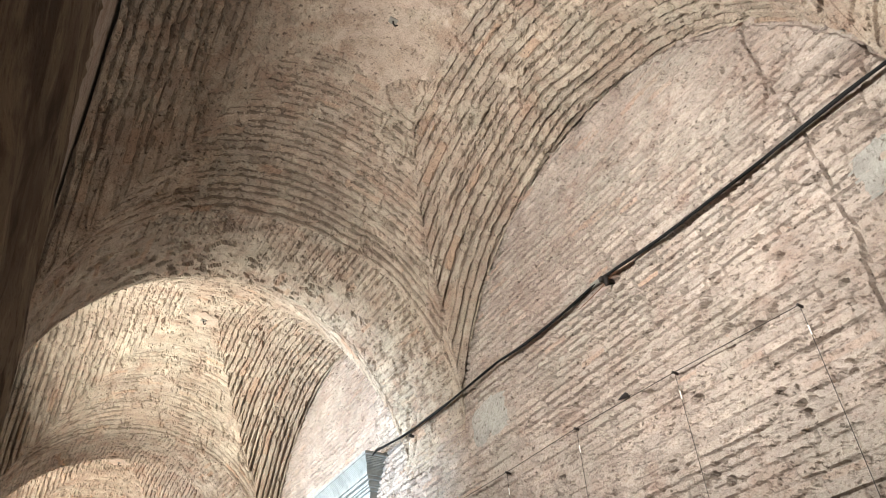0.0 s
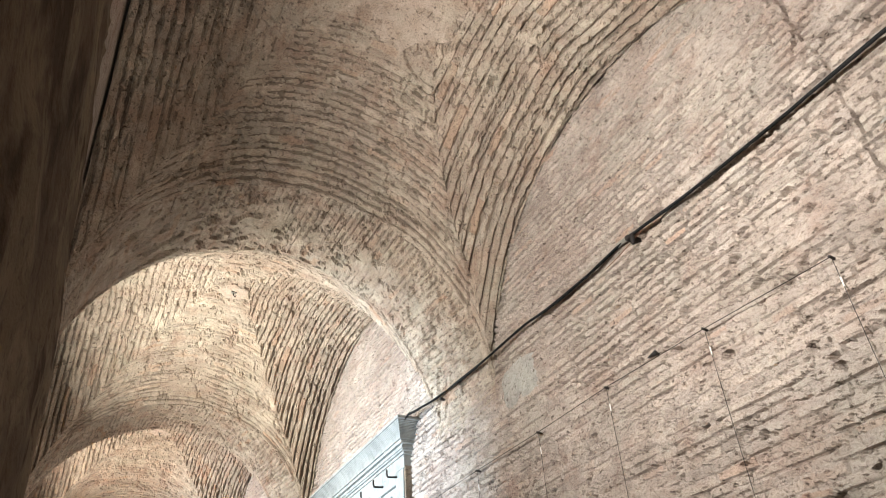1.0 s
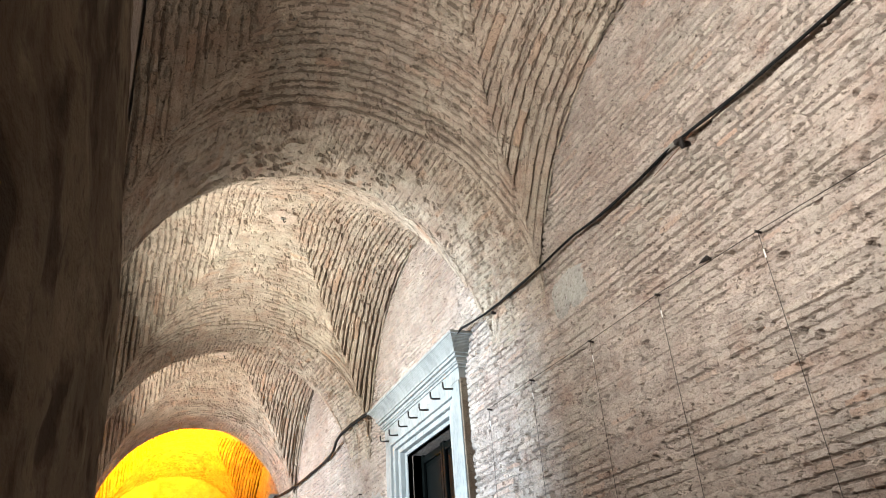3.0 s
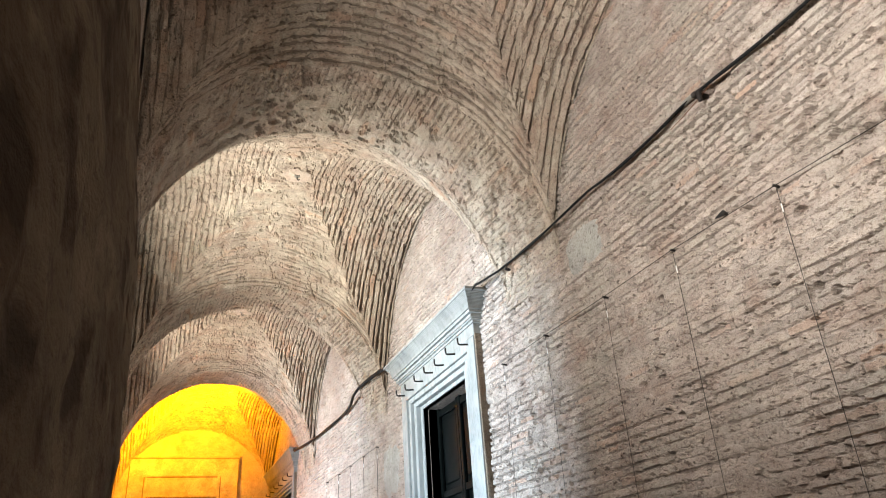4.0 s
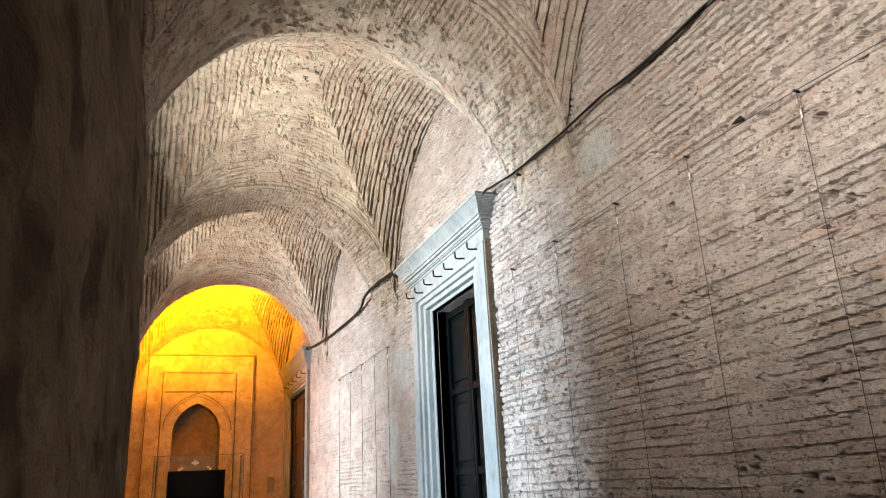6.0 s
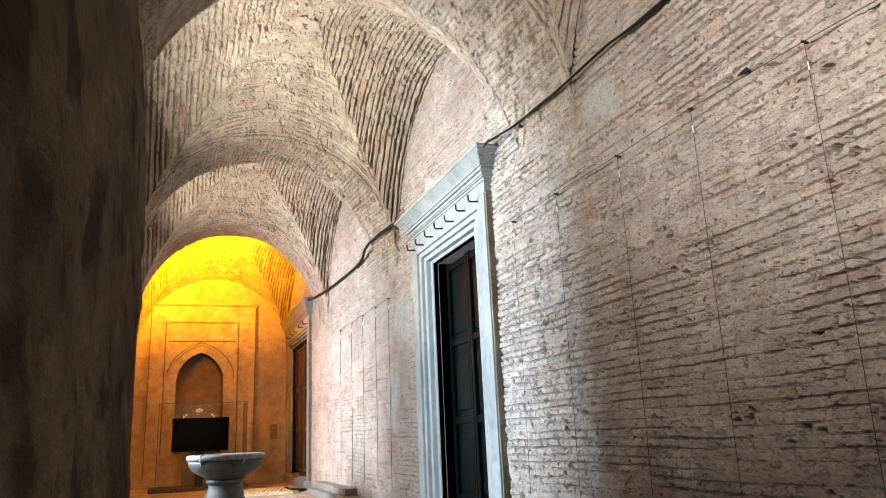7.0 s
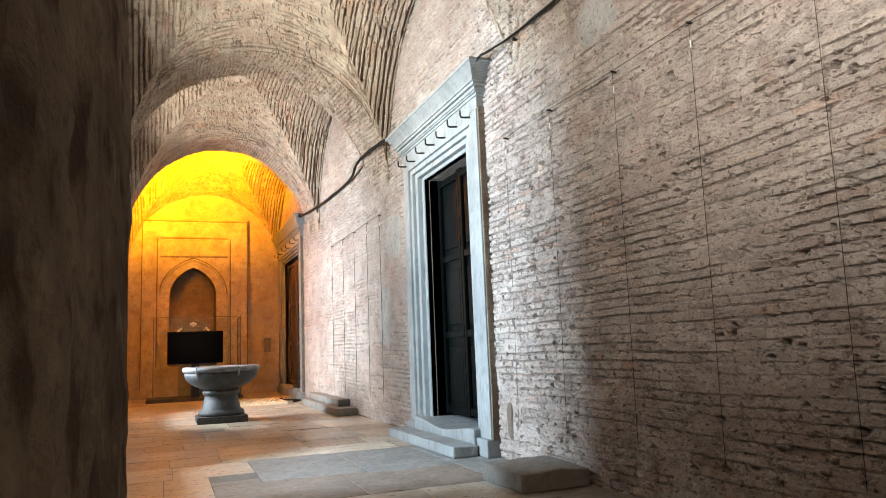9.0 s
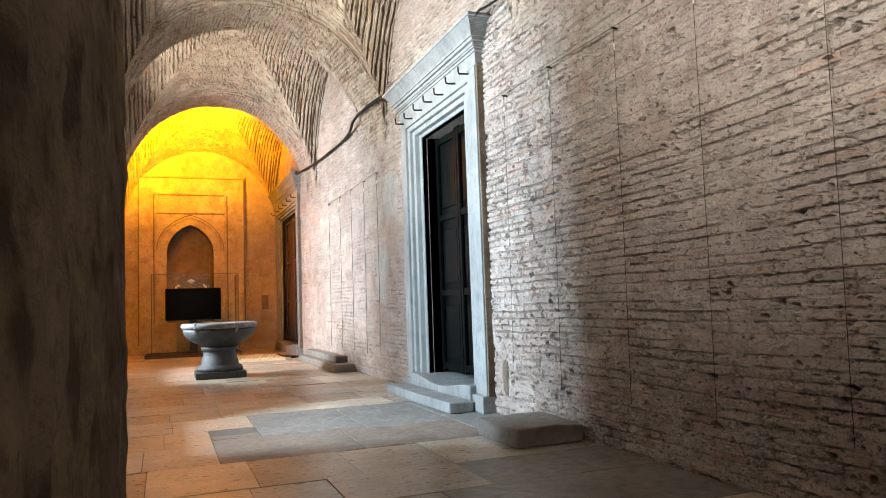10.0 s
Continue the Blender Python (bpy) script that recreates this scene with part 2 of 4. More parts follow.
def bricks_mesh(name, corners, normals, proud, mat, parent=None, inset=0.009):
    """Many worn bricks as one mesh: each a base, a rounded shoulder and a face that stands proud of its bed."""
    c, n = np.asarray(corners, float), np.asarray(normals, float)
    pr = np.asarray(proud, float)[:, None, None]
    count = len(c)
    rng = np.random.default_rng(7)
    c = c + rng.normal(0, 0.0032, c.shape) * (1 - np.abs(n))
    mid = c.mean(1, keepdims=True)
    to = mid - c
    away = to / np.maximum(np.linalg.norm(to, axis=2, keepdims=True), 1e-6)
    low = c - n * 0.02
    sh = c + away * 0.002 + n * pr * 0.55 + rng.normal(0, 0.0025, c.shape)
    top = c + away * inset * rng.uniform(0.6, 2.0, (count, 4, 1)) + n * pr * rng.uniform(0.75, 1.15, (count, 4, 1)) + rng.normal(0, 0.002, c.shape)
    v = np.concatenate([low, sh, top], 1).reshape(-1, 3)
    f = []
    for a, b in ((0, 4), (4, 8)):
        for k in range(4):
            f.append((a + k, a + (k + 1) % 4, b + (k + 1) % 4, b + k))
    f.append((8, 9, 10, 11))
    f = np.array(f)
    faces = (f[None] + (np.arange(count) * 12)[:, None, None]).reshape(-1, 4)
    me = bpy.data.meshes.new(name)
    me.from_pydata(v.tolist(), [], faces.tolist())
    me.materials.append(mat)
    me.update()
    ob = new(name, me)
    ob.parent = parent
    return ob


def scatter(i, k, seed):
    """A repeatable random number for each whole-number place."""
    h = np.sin(i * 127.1 + k * 311.7 + seed * 74.7) * 43758.5453
    return h - np.floor(h)


def ripple(x, y, seed):
    """Smooth noise from -1 to 1 over a grid of places."""
    i, k = np.floor(x), np.floor(y)
    f, g = x - i, y - k
    f, g = f * f * (3 - 2 * f), g * g * (3 - 2 * g)
    low = scatter(i, k, seed) * (1 - f) + scatter(i + 1, k, seed) * f
    high = scatter(i, k + 1, seed) * (1 - f) + scatter(i + 1, k + 1, seed) * f
    return 2 * (low * (1 - g) + high * g) - 1


def rough(x, y, seed, octaves=3):
    return sum(ripple(x * 2.03 ** o + o * 7.3, y * 2.03 ** o + o * 3.1, seed + o) * 0.55 ** o for o in range(octaves)) * 0.6


def ease(a, b, v):
    f = np.clip((v - a) / (b - a), 0, 1)
    return f * f * (3 - 2 * f)


def cell_of(t, row, seed, jitter=0.45):
    """Number of the brick at t in a row of unequal bricks, and how far its two ends are."""
    e = lambda n: n + jitter * (scatter(n, row, seed) - 0.5)
    k = np.floor(t)
    k = np.where(t < e(k), k - 1, k)
    k = np.where(t >= e(k + 1), k + 1, k)
    return k, t - e(k), e(k + 1) - t


def surface(name, points, faces, mats, slot=None, tint=None, parent=None):
    """One rough mesh from a sheet of points and four-sided faces."""
    used, faces = np.unique(faces, return_inverse=True)
    faces = faces.reshape(-1, 4)
    me = bpy.data.meshes.new(name)
    me.vertices.add(len(used))
    me.vertices.foreach_set("co", points[used].astype(np.float32).ravel())
    me.loops.add(faces.size)
    me.loops.foreach_set("vertex_index", faces.astype(np.int32).ravel())
    me.polygons.add(len(faces))
    me.polygons.foreach_set("loop_start", np.arange(0, faces.size, 4, dtype=np.int32))
    for m in mats:
        me.materials.append(m)
    if slot is not None:
        me.polygons.foreach_set("material_index", slot.astype(np.int32))
    if tint is not None:
        me.attributes.new("tint", "FLOAT", "POINT").data.foreach_set("value", tint[used].astype(np.float32))
    me.polygons.foreach_set("use_smooth", [False] * len(faces))
    me.update(calc_edges=True)
    me.validate()
    ob = new(name, me)
    ob.parent = parent
    return ob


def sheet_faces(rows, columns):
    k = (np.arange(rows - 1)[:, None] * columns + np.arange(columns - 1)[None]).ravel()
    return np.stack([k, k + columns, k + columns + 1, k + 1], 1)


# ---- the plan ----
W = 3.62            # the long wall with the doors
Y_BACK, Y_END = -6.0, 25.0
SPRING = 4.18
BAYS = [(-5.2, -0.4, 2.06, 2.2, 0.75, 0.45), (0.85, 5.65, 2.06, 2.27, 0.76, 0.50), (6.9, 11.75, 2.12, 2.70, 0.95, 0.35), (13.0, 17.85, 2.30, 2.80, 0.75, 0.25), (19.1, Y_END, 2.45, 2.60, 0.65, 0.40)]


def left(y):
    return -0.25 - 0.036 * max(y, -1)


def across(x, y):
    a = (W - left(y)) / 2
    return max(-1.0, min(1.0, (x - (W - a)) / a))


def rise(y):
    """Rise of the cross arches, from band to band."""
    return float(np.interp(y, [-1, 6.3, 12.4, 18.5, 25], [2.03, 2.06, 2.17, 2.45, 2.5]))


def bay_at(y):
    for b in BAYS:
        if b[0] < y < b[1]:
            return b
    return None


def cells(x, y):
    """Heights of the two barrels over a point: along the hall, and across it."""
    u = across(x, y)
    z1 = SPRING + rise(y) * math.sqrt(max(0, 1 - u * u))
    b = bay_at(y)
    if not b:
        return z1, -1.0
    v = (2 * y - b[0] - b[1]) / (b[1] - b[0])
    z1 += b[4] * (1 - v * v) * (1 - abs(u) ** 3)
    z2 = SPRING + b[3] * math.sqrt(max(0, 1 - v * v)) + b[5] * (1 - u * u)
    return z1, z2


def vault_z(x, y):
    return max(cells(x, y))


# ---- floor ----
floor = tagged(mesh_object("floor", box(-6.5, Y_BACK - 0.4, -0.3, 6.5, Y_END + 1.4, -0.012), M_JOINT), "worn marble slab floor with dirty joints", "floor", kind="structure")

# ---- the long wall with two doors ----
DOOR_A = (7.74, 10.66, 4.19, 4.72)
DOOR_B = (20.20, 24.45, 4.55, 5.18)
JAMB, HEAD = 0.59, 0.36
T_WALL = 1.0
wall_east = thing("wall_east")
tagged(wall_east, "limewashed old brick wall with open joints", "wall", kind="structure")
y0 = Y_BACK
for d in (DOOR_A, DOOR_B):
    a, b, top = d[0] + JAMB, d[1] - JAMB, d[2] - HEAD
    part("masonry", box(W + 0.06, y0, 0, W + T_WALL, a, 8.6), M_MORTAR, wall_east)
    part("masonry", box(W + 0.06, a, top, W + T_WALL, b, 8.6), M_MORTAR, wall_east)
    part("masonry", box(W + 0.06, a, -0.1, W + T_WALL, b, 0.18), M_MORTAR, wall_east)
    y0 = b
part("masonry", box(W + 0.06, y0, 0, W + T_WALL, Y_END + 0.6, 8.6), M_MORTAR, wall_east)

# dark rooms behind the doors
for d in (DOOR_A, DOOR_B):
    room = bmesh.new()
    a, b = d[0] - 0.6, d[1] + 0.6
    add_box(room, W + T_WALL, a, -0.1, 7.6, b, 0.0)
    add_box(room, W + T_WALL, a, 5.0, 7.6, b, 5.2)
    add_box(room, W + T_WALL, a - 0.2, -0.1, 7.6, a, 5.2)
    add_box(room, W + T_WALL, b, -0.1, 7.6, b + 0.2, 5.2)
    add_box(room, 7.6, a - 0.2, -0.1, 7.8, b + 0.2, 5.2)
    tagged(mesh_object("wall_inner_room", room, M_PIER), "unlit room walls behind the doorway", "wall", kind="structure")

# ---- left wall with doorways to daylight ----
wall_west = thing("wall_west")
tagged(wall_west, "limewashed brick wall with deep window openings", "wall", kind="structure")


def west_piece(ya, yb, za, zb):
    bm = bmesh.new()
    xa, xb = left(ya), left(yb)
    lo = [bm.verts.new(p) for p in ((xa, ya, za), (xb, yb, za), (xb - 2.0, yb, za), (xa - 2.0, ya, za))]
    hi = [bm.verts.new(p) for p in ((xa, ya, zb), (xb, yb, zb), (xb - 2.0, yb, zb), (xa - 2.0, ya, zb))]
    bm.faces.new(lo[::-1])
    bm.faces.new(hi)
    for k in range(4):
        bm.faces.new((lo[k], lo[(k + 1) % 4], hi[(k + 1) % 4], hi[k]))
    bmesh.ops.recalc_face_normals(bm, faces=bm.faces)
    part("masonry", bm, M_COAT, wall_west)


edges = [Y_BACK, 7.15, 8.6, 14.6, 17.5, Y_END + 0.6]
for i, (a, b) in enumerate(zip(edges, edges[1:])):
    if i % 2:
        west_piece(a, b, 3.9, 8.6)
        west_piece(a, b, 0, 1.05 if i == 1 else 1.1)
    else:
        west_piece(a, b, 0, 8.6)

tagged(mesh_object("wall_south", box(-1.5, Y_BACK - 0.4, 0, W, Y_BACK, 8.6), M_MORTAR), "plain limewashed wall closing the hall", "wall", kind="structure")

# ---- vaults ----
CROWNS = ((1.72, 3.40, 0.50), (1.58, 9.45, 0.16), (1.45, 15.4, 0.16))


def vault_rows(ya, yb, n, bay):
    """Points of one bay or one arch band, with the relief of its brick rings."""
    fr = np.linspace(0, 1, n)
    ys = (ya + yb) / 2 - (yb - ya) / 2 * np.cos(math.pi * fr) if bay else ya + (yb - ya) * fr
    th = np.linspace(0, math.pi, 351)
    half = (W - np.array([left(y) for y in ys])) / 2
    Y = np.repeat(ys[:, None], len(th), 1)
    X = (W - half)[:, None] - half[:, None] * np.cos(th)[None]
    u = -np.cos(th)[None] + 0 * Y
    z1 = SPRING + np.array([rise(y) for y in ys])[:, None] * np.sin(th)[None]
    z2 = z1 * 0 - 1
    arc = half[:, None] * th[None]
    along_y = Y.copy()
    if bay:
        v = (2 * Y - ya - yb) / (yb - ya)
        z1 = z1 + bay[4] * (1 - v * v) * (1 - np.abs(u) ** 3)
        z2 = SPRING + bay[3] * np.sqrt(np.maximum(0, 1 - v * v)) + bay[5] * (1 - u * u)
        along_y = (yb - ya) / 2 * math.pi * np.repeat(fr[:, None], len(th), 1)
    side = z2 > z1
    Z = np.maximum(z1, z2)
    if bay:
        wob = 0.022 * ripple(X * 0.9, Y * 1.5, 3) + 0.007 * ripple(X * 5, Y * 6, 4)
        r = np.where(side, (X + wob) / 0.086, (Y + 0.024 * ripple(X * 1.4, Y * 0.9, 8) + 0.007 * ripple(X * 6, Y * 5, 9)) / 0.070)
        pitch = np.where(side, 0.086, 0.070)
        run = np.where(side, along_y / 0.36, arc / 0.32)
    else:
        r = (arc + 0.012 * ripple(X * 3, Y * 2, 6)) / 0.070
        pitch = 0.070 + 0 * X
        run = Y / 0.27
    k, lo, hi = cell_of(r, 0 * r, 2.0, 0.28)
    kk, end_a, end_b = cell_of(run + scatter(k, 0 * k, 5.0), k, 9.0)
    worn = 0.016 * rough(X * 13, Y * 13 + Z * 8, 12) + 0.008 * ripple(X * 40, Y * 40 + Z * 25, 15)
    d = np.minimum(lo, hi) * pitch + worn
    d = np.minimum(d, np.minimum(end_a, end_b) * 0.30 + 0.012 + worn)
    proud = ease(0.006, 0.020, d)
    patch = rough(X * 0.9, Y * 0.9 + Z * 0.5, 31)
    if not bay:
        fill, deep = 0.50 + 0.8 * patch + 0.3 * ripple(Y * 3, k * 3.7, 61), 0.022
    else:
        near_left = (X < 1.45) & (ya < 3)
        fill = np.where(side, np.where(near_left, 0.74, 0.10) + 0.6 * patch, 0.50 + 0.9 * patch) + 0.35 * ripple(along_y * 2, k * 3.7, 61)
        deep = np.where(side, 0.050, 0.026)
    for cx, cy, rad in CROWNS:
        fill = fill + 1.2 * ease(1.6 * rad, 0.8 * rad, np.hypot(X - cx, Y - cy) * (1 + 0.3 * ripple(X * 3, Y * 3, 2)))
    fill = np.clip(fill, 0, 0.95)
    h = -deep * (1 - fill) * (1 - proud) + proud * (1 - 0.7 * fill) * 0.024 * (scatter(k, kk, 3.0) - 0.5)
    h = h + 0.020 * rough(X * 1.5, Y * 1.5 + Z, 41) + 0.007 * rough(X * 9, Y * 9 + Z * 6, 44) + 0.006 * rough(X * 30, Y * 30 + Z * 18, 47, 2)
    chip = rough(X * 7, Y * 7 + Z * 4, 51)
    h = h - 0.034 * ease(0.37, 0.46, chip) - 0.026 * ease(0.40, 0.47, rough(X * 17, Y * 17 + Z * 11, 54))
    P = np.stack([X, Y, Z], 2)
    n_in = np.cross(np.gradient(P, axis=1), np.gradient(P, axis=0))
    n_in /= np.maximum(np.linalg.norm(n_in, axis=2, keepdims=True), 1e-9)
    n_in *= np.where(n_in[..., 2:] > 0, -1, 1)
    P = P + n_in * h[..., None]
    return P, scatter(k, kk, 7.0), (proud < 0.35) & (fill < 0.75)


def vault():
    pts, tint, deep = [], [], []
    edge = Y_BACK
    for b, n in zip(BAYS, (40, 430, 340, 240, 200)):
        if b[0] > edge:
            for got, to in zip(vault_rows(edge, b[0], 70, None), (pts, tint, deep)):
                to.append(got[:-1])
        for got, to in zip(vault_rows(b[0], b[1], n, b), (pts, tint, deep)):
            to.append(got if b is BAYS[-1] else got[:-1])
        edge = b[1]
    pts, tint, deep = (np.concatenate(k) for k in (pts, tint, deep))
    f = sheet_faces(*tint.shape)
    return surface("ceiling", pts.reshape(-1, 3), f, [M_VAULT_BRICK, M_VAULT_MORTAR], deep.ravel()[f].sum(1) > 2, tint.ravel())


ceiling = vault()
tagged(ceiling, "limewashed brick groin vaults with broad arches", "vault", kind="structure")
for cx, cy, r in CROWNS:
    bm = bmesh.new()
    rings = [[bm.verts.new((cx, cy, vault_z(cx, cy) - 0.012))]]
    for k in range(1, 9):
        ring = []
        for j in range(40):
            ca, sa = math.cos(j * math.tau / 40), math.sin(j * math.tau / 40)
            rr = r * k / 8 * (1.2 + 0.5 * noise.noise(Vector((ca * 1.6, sa * 1.6, cy))) + 0.25 * noise.noise(Vector((ca * 6, sa * 6, cy))))
            ring.append(bm.verts.new((cx + rr * ca, cy + rr * sa, vault_z(cx + rr * ca, cy + rr * sa) - 0.014 * (1 - k / 8) + 0.014 * noise.noise(Vector((ca * k, sa * k, cy))))))
        rings.append(ring)
    for j in range(40):
        bm.faces.new((rings[0][0], rings[1][j], rings[1][(j + 1) % 40]))
    for p, q in zip(rings[1:], rings[2:]):
        for j in range(40):
            bm.faces.new((p[j], q[j], q[(j + 1) % 40], p[(j + 1) % 40]))
    bmesh.ops.recalc_face_normals(bm, faces=bm.faces)
    part("crown_plaster", bm, M_CROWN, ceiling, smooth=True)
    hook = thing("ceiling_hook")
    tagged(hook, "rusty iron hook in the crown of the vault", "hook", "ceiling hooks")
    z = vault_z(cx, cy)
    part("shank", tube([(cx, cy, z + 0.05), (cx, cy, z - 0.06), (cx + 0.02, cy, z - 0.085), (cx + 0.04, cy, z - 0.06)], 0.008, 6), M_IRON, hook)
    part("socket_plate", box(cx - 0.04, cy - 0.03, z - 0.024, cx + 0.04, cy + 0.03, z + 0.02, 0.008, 2, 0.01), M_STEP, hook)
tagged(mesh_object("ceiling_slab", box(-2.2, Y_BACK - 0.4, 8.6, W + T_WALL, Y_END + 0.6, 8.8), M_MORTAR), "masonry above the vaults", "ceiling", kind="structure")

# ---- bricks of the long wall ----
def seam(z, y_at, seed):
    return y_at + 0.07 * ripple(0 * z + seed, z * 1.3, 5) + 0.018 * ripple(0 * z + seed, z * 9, 6)


HOLE_RNG = random.Random(77)
HOLES = [(HOLE_RNG.uniform(1.0, 7.6), HOLE_RNG.uniform(0.2, 6.0) , HOLE_RNG.uniform(0.013, 0.034)) for k in range(330)]
HOLES += [(4.41, 2.87, 0.034), (4.45, 2.72, 0.03), (4.47, 2.45, 0.03), (4.52, 2.15, 0.028), (4.43, 3.02, 0.026), (2.42, 4.05, 0.034), (1.95, 3.88, 0.036), (2.1, 3.6, 0.03), (2.45, 2.30, 0.034)]
COURSE = np.random.default_rng(11).uniform(0.066, 0.082, 110)
BEDS = np.concatenate([[-0.05], -0.05 + np.cumsum(COURSE)])


def wall_relief(Y, Z, holes):
    """How far the wall stands out, which brick each place belongs to, its tint, and where a joint lies open."""
    zz = Z + 0.024 * ripple(Y * 0.5, Z * 0.35, 3) + 0.008 * ripple(Y * 2.3, Z * 1.1, 5)
    c = np.clip(np.searchsorted(BEDS, zz, "right") - 1, 0, 109)
    up = zz - BEDS[c]
    gap = 0.011 + 0.007 * scatter(c, 0 * c, 2)
    length = 0.29 + 0.08 * scatter(c, 0 * c, 4)
    k, a, b = cell_of((Y + 3 * scatter(c, 0 * c, 6)) / length, c, 8.0, 0.7)
    worn = 0.010 * rough(Y * 15, Z * 24, 12) + 0.006 * ripple(Y * 45, Z * 60, 15)
    d = np.minimum(np.minimum(up, COURSE[c] - gap - up), np.minimum(a, b) * length - 0.008) + worn
    proud = ease(-0.002, 0.004, d)
    low = np.clip((3.0 - Z) / 2.0, 0, 1) * np.clip((6.6 - Y) / 1.5, 0, 1)
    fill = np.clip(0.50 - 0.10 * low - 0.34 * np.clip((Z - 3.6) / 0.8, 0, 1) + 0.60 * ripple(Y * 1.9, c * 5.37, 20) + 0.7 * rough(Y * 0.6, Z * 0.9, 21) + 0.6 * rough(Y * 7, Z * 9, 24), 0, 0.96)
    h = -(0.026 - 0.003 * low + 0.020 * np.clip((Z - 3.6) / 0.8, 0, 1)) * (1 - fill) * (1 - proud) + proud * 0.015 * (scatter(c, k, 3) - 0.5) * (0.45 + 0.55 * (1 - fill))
    h = h - 0.030 * (scatter(c, k, 14) > 0.985) * proud
    h = h + 0.012 * rough(Y * 0.9, Z * 1.3, 31) + 0.006 * rough(Y * 6, Z * 9, 34) + 0.006 * rough(Y * 26, Z * 34, 37, 2)
    h = h - 0.016 * ease(0.56, 0.66, rough(Y * 7, Z * 12, 41)) - 0.020 * ease(0.49, 0.57, rough(Y * 15, Z * 20, 44)) - 0.016 * ease(0.47, 0.54, rough(Y * 28, Z * 34, 46, 2))
    if holes:
        for hy, hz, r in HOLES:
            j = (np.abs(Y[0] - hy) < 2.4 * r).nonzero()[0]
            i = (np.abs(Z[:, 0] - hz) < 1.6 * r).nonzero()[0]
            if len(i) and len(j):
                w = np.s_[i[0]:i[-1] + 1, j[0]:j[-1] + 1]
                q = np.hypot((Y[w] - hy) * 0.65, Z[w] - hz) / r + 0.5 * ripple(Y[w] * 30, Z[w] * 40, 3)
                h[w] -= 0.06 * (1 - ease(0.55, 0.95, q))
        for at, lo, hi, seed in ((1.48, 3.2, 6.0, 1.0), (4.80, 3.0, 5.6, 4.0), (5.55, 4.0, 5.6, 6.0)):
            wide = 0.012 + 0.009 * ripple(Z * 5, 0 * Z, seed)
            h -= 0.040 * (1 - ease(0.4, 1.0, np.abs(Y - seam(Z, at, seed)) / wide)) * ((lo < Z) & (Z < hi))
    for bay in BAYS[1:]:
        v = np.clip((2 * Y - bay[0] - bay[1]) / (bay[1] - bay[0]), -1, 1)
        edge = np.abs(SPRING + bay[3] * np.sqrt(1 - v * v) - Z)
        h -= 0.035 * ease(0.07, 0.02, edge + 0.05 * ripple(Y * 7, Z * 7, 9)) * (np.abs(v) < 1) * (Z > SPRING + 0.3)
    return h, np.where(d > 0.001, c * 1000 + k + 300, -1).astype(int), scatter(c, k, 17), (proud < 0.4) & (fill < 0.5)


def wall_sheet(y0, y1, z1, step_y, step_z, holes, singly=None):
    """A stretch of the wall: its bricks, and the lime coat and joints between them."""
    ys, zs = np.linspace(y0, y1, int((y1 - y0) / step_y)), np.linspace(0, z1, int(z1 / step_z))
    Y, Z = np.meshgrid(ys, zs)
    h, ident, tint, open_joint = wall_relief(Y, Z, holes)
    pts = np.stack([W - h, Y, Z], 2).reshape(-1, 3)
    f = sheet_faces(*Y.shape)
    mid = pts[f].mean(1)
    top = np.interp(mid[:, 1], ys, [max(vault_z(W - 0.02, min(y, Y_END - 0.05)), SPRING) + 0.15 for y in ys])
    keep = mid[:, 2] < top
    for d in (DOOR_A, DOOR_B):
        keep &= ~((mid[:, 1] > d[0] + 0.2) & (mid[:, 1] < d[1] - 0.2) & (mid[:, 2] < d[2] - 0.1))
    f, mid = f[keep], mid[keep]
    ids = ident.ravel()[f]
    own = np.where((ids == ids[:, :1]).all(1), ids[:, 0], -1)
    tint = tint.ravel()
    coat = own < 0
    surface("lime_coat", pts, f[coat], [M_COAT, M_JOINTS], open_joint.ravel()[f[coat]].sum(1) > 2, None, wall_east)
    rest = ~coat
    if singly:
        ya, yb, za, zb = singly
        here = rest & (mid[:, 1] > ya) & (mid[:, 1] < yb) & (mid[:, 2] > za) & (mid[:, 2] < zb)
        names, count = np.unique(own[here], return_counts=True)
        names = names[count > 12][:295]
        order = np.argsort(own, kind="stable")
        lo, hi = np.searchsorted(own[order], names), np.searchsorted(own[order], names, "right")
        for a, b in zip(lo, hi):
            BRICKS.append((pts, f[order[a:b]], tint))
        rest &= ~np.isin(own, names)
    tagged(surface("brick_courses", pts, f[rest], [M_WALL_BRICK], None, tint, wall_east), "limewashed brick courses", kind="stuff")


BRICKS = []
wall_sheet(0.55, 7.85, 6.75, 0.0135, 0.0095, True, (2.3, 5.1, 0.6, 2.8))
wall_sheet(7.85, Y_END, 7.3, 0.045, 0.016, False)


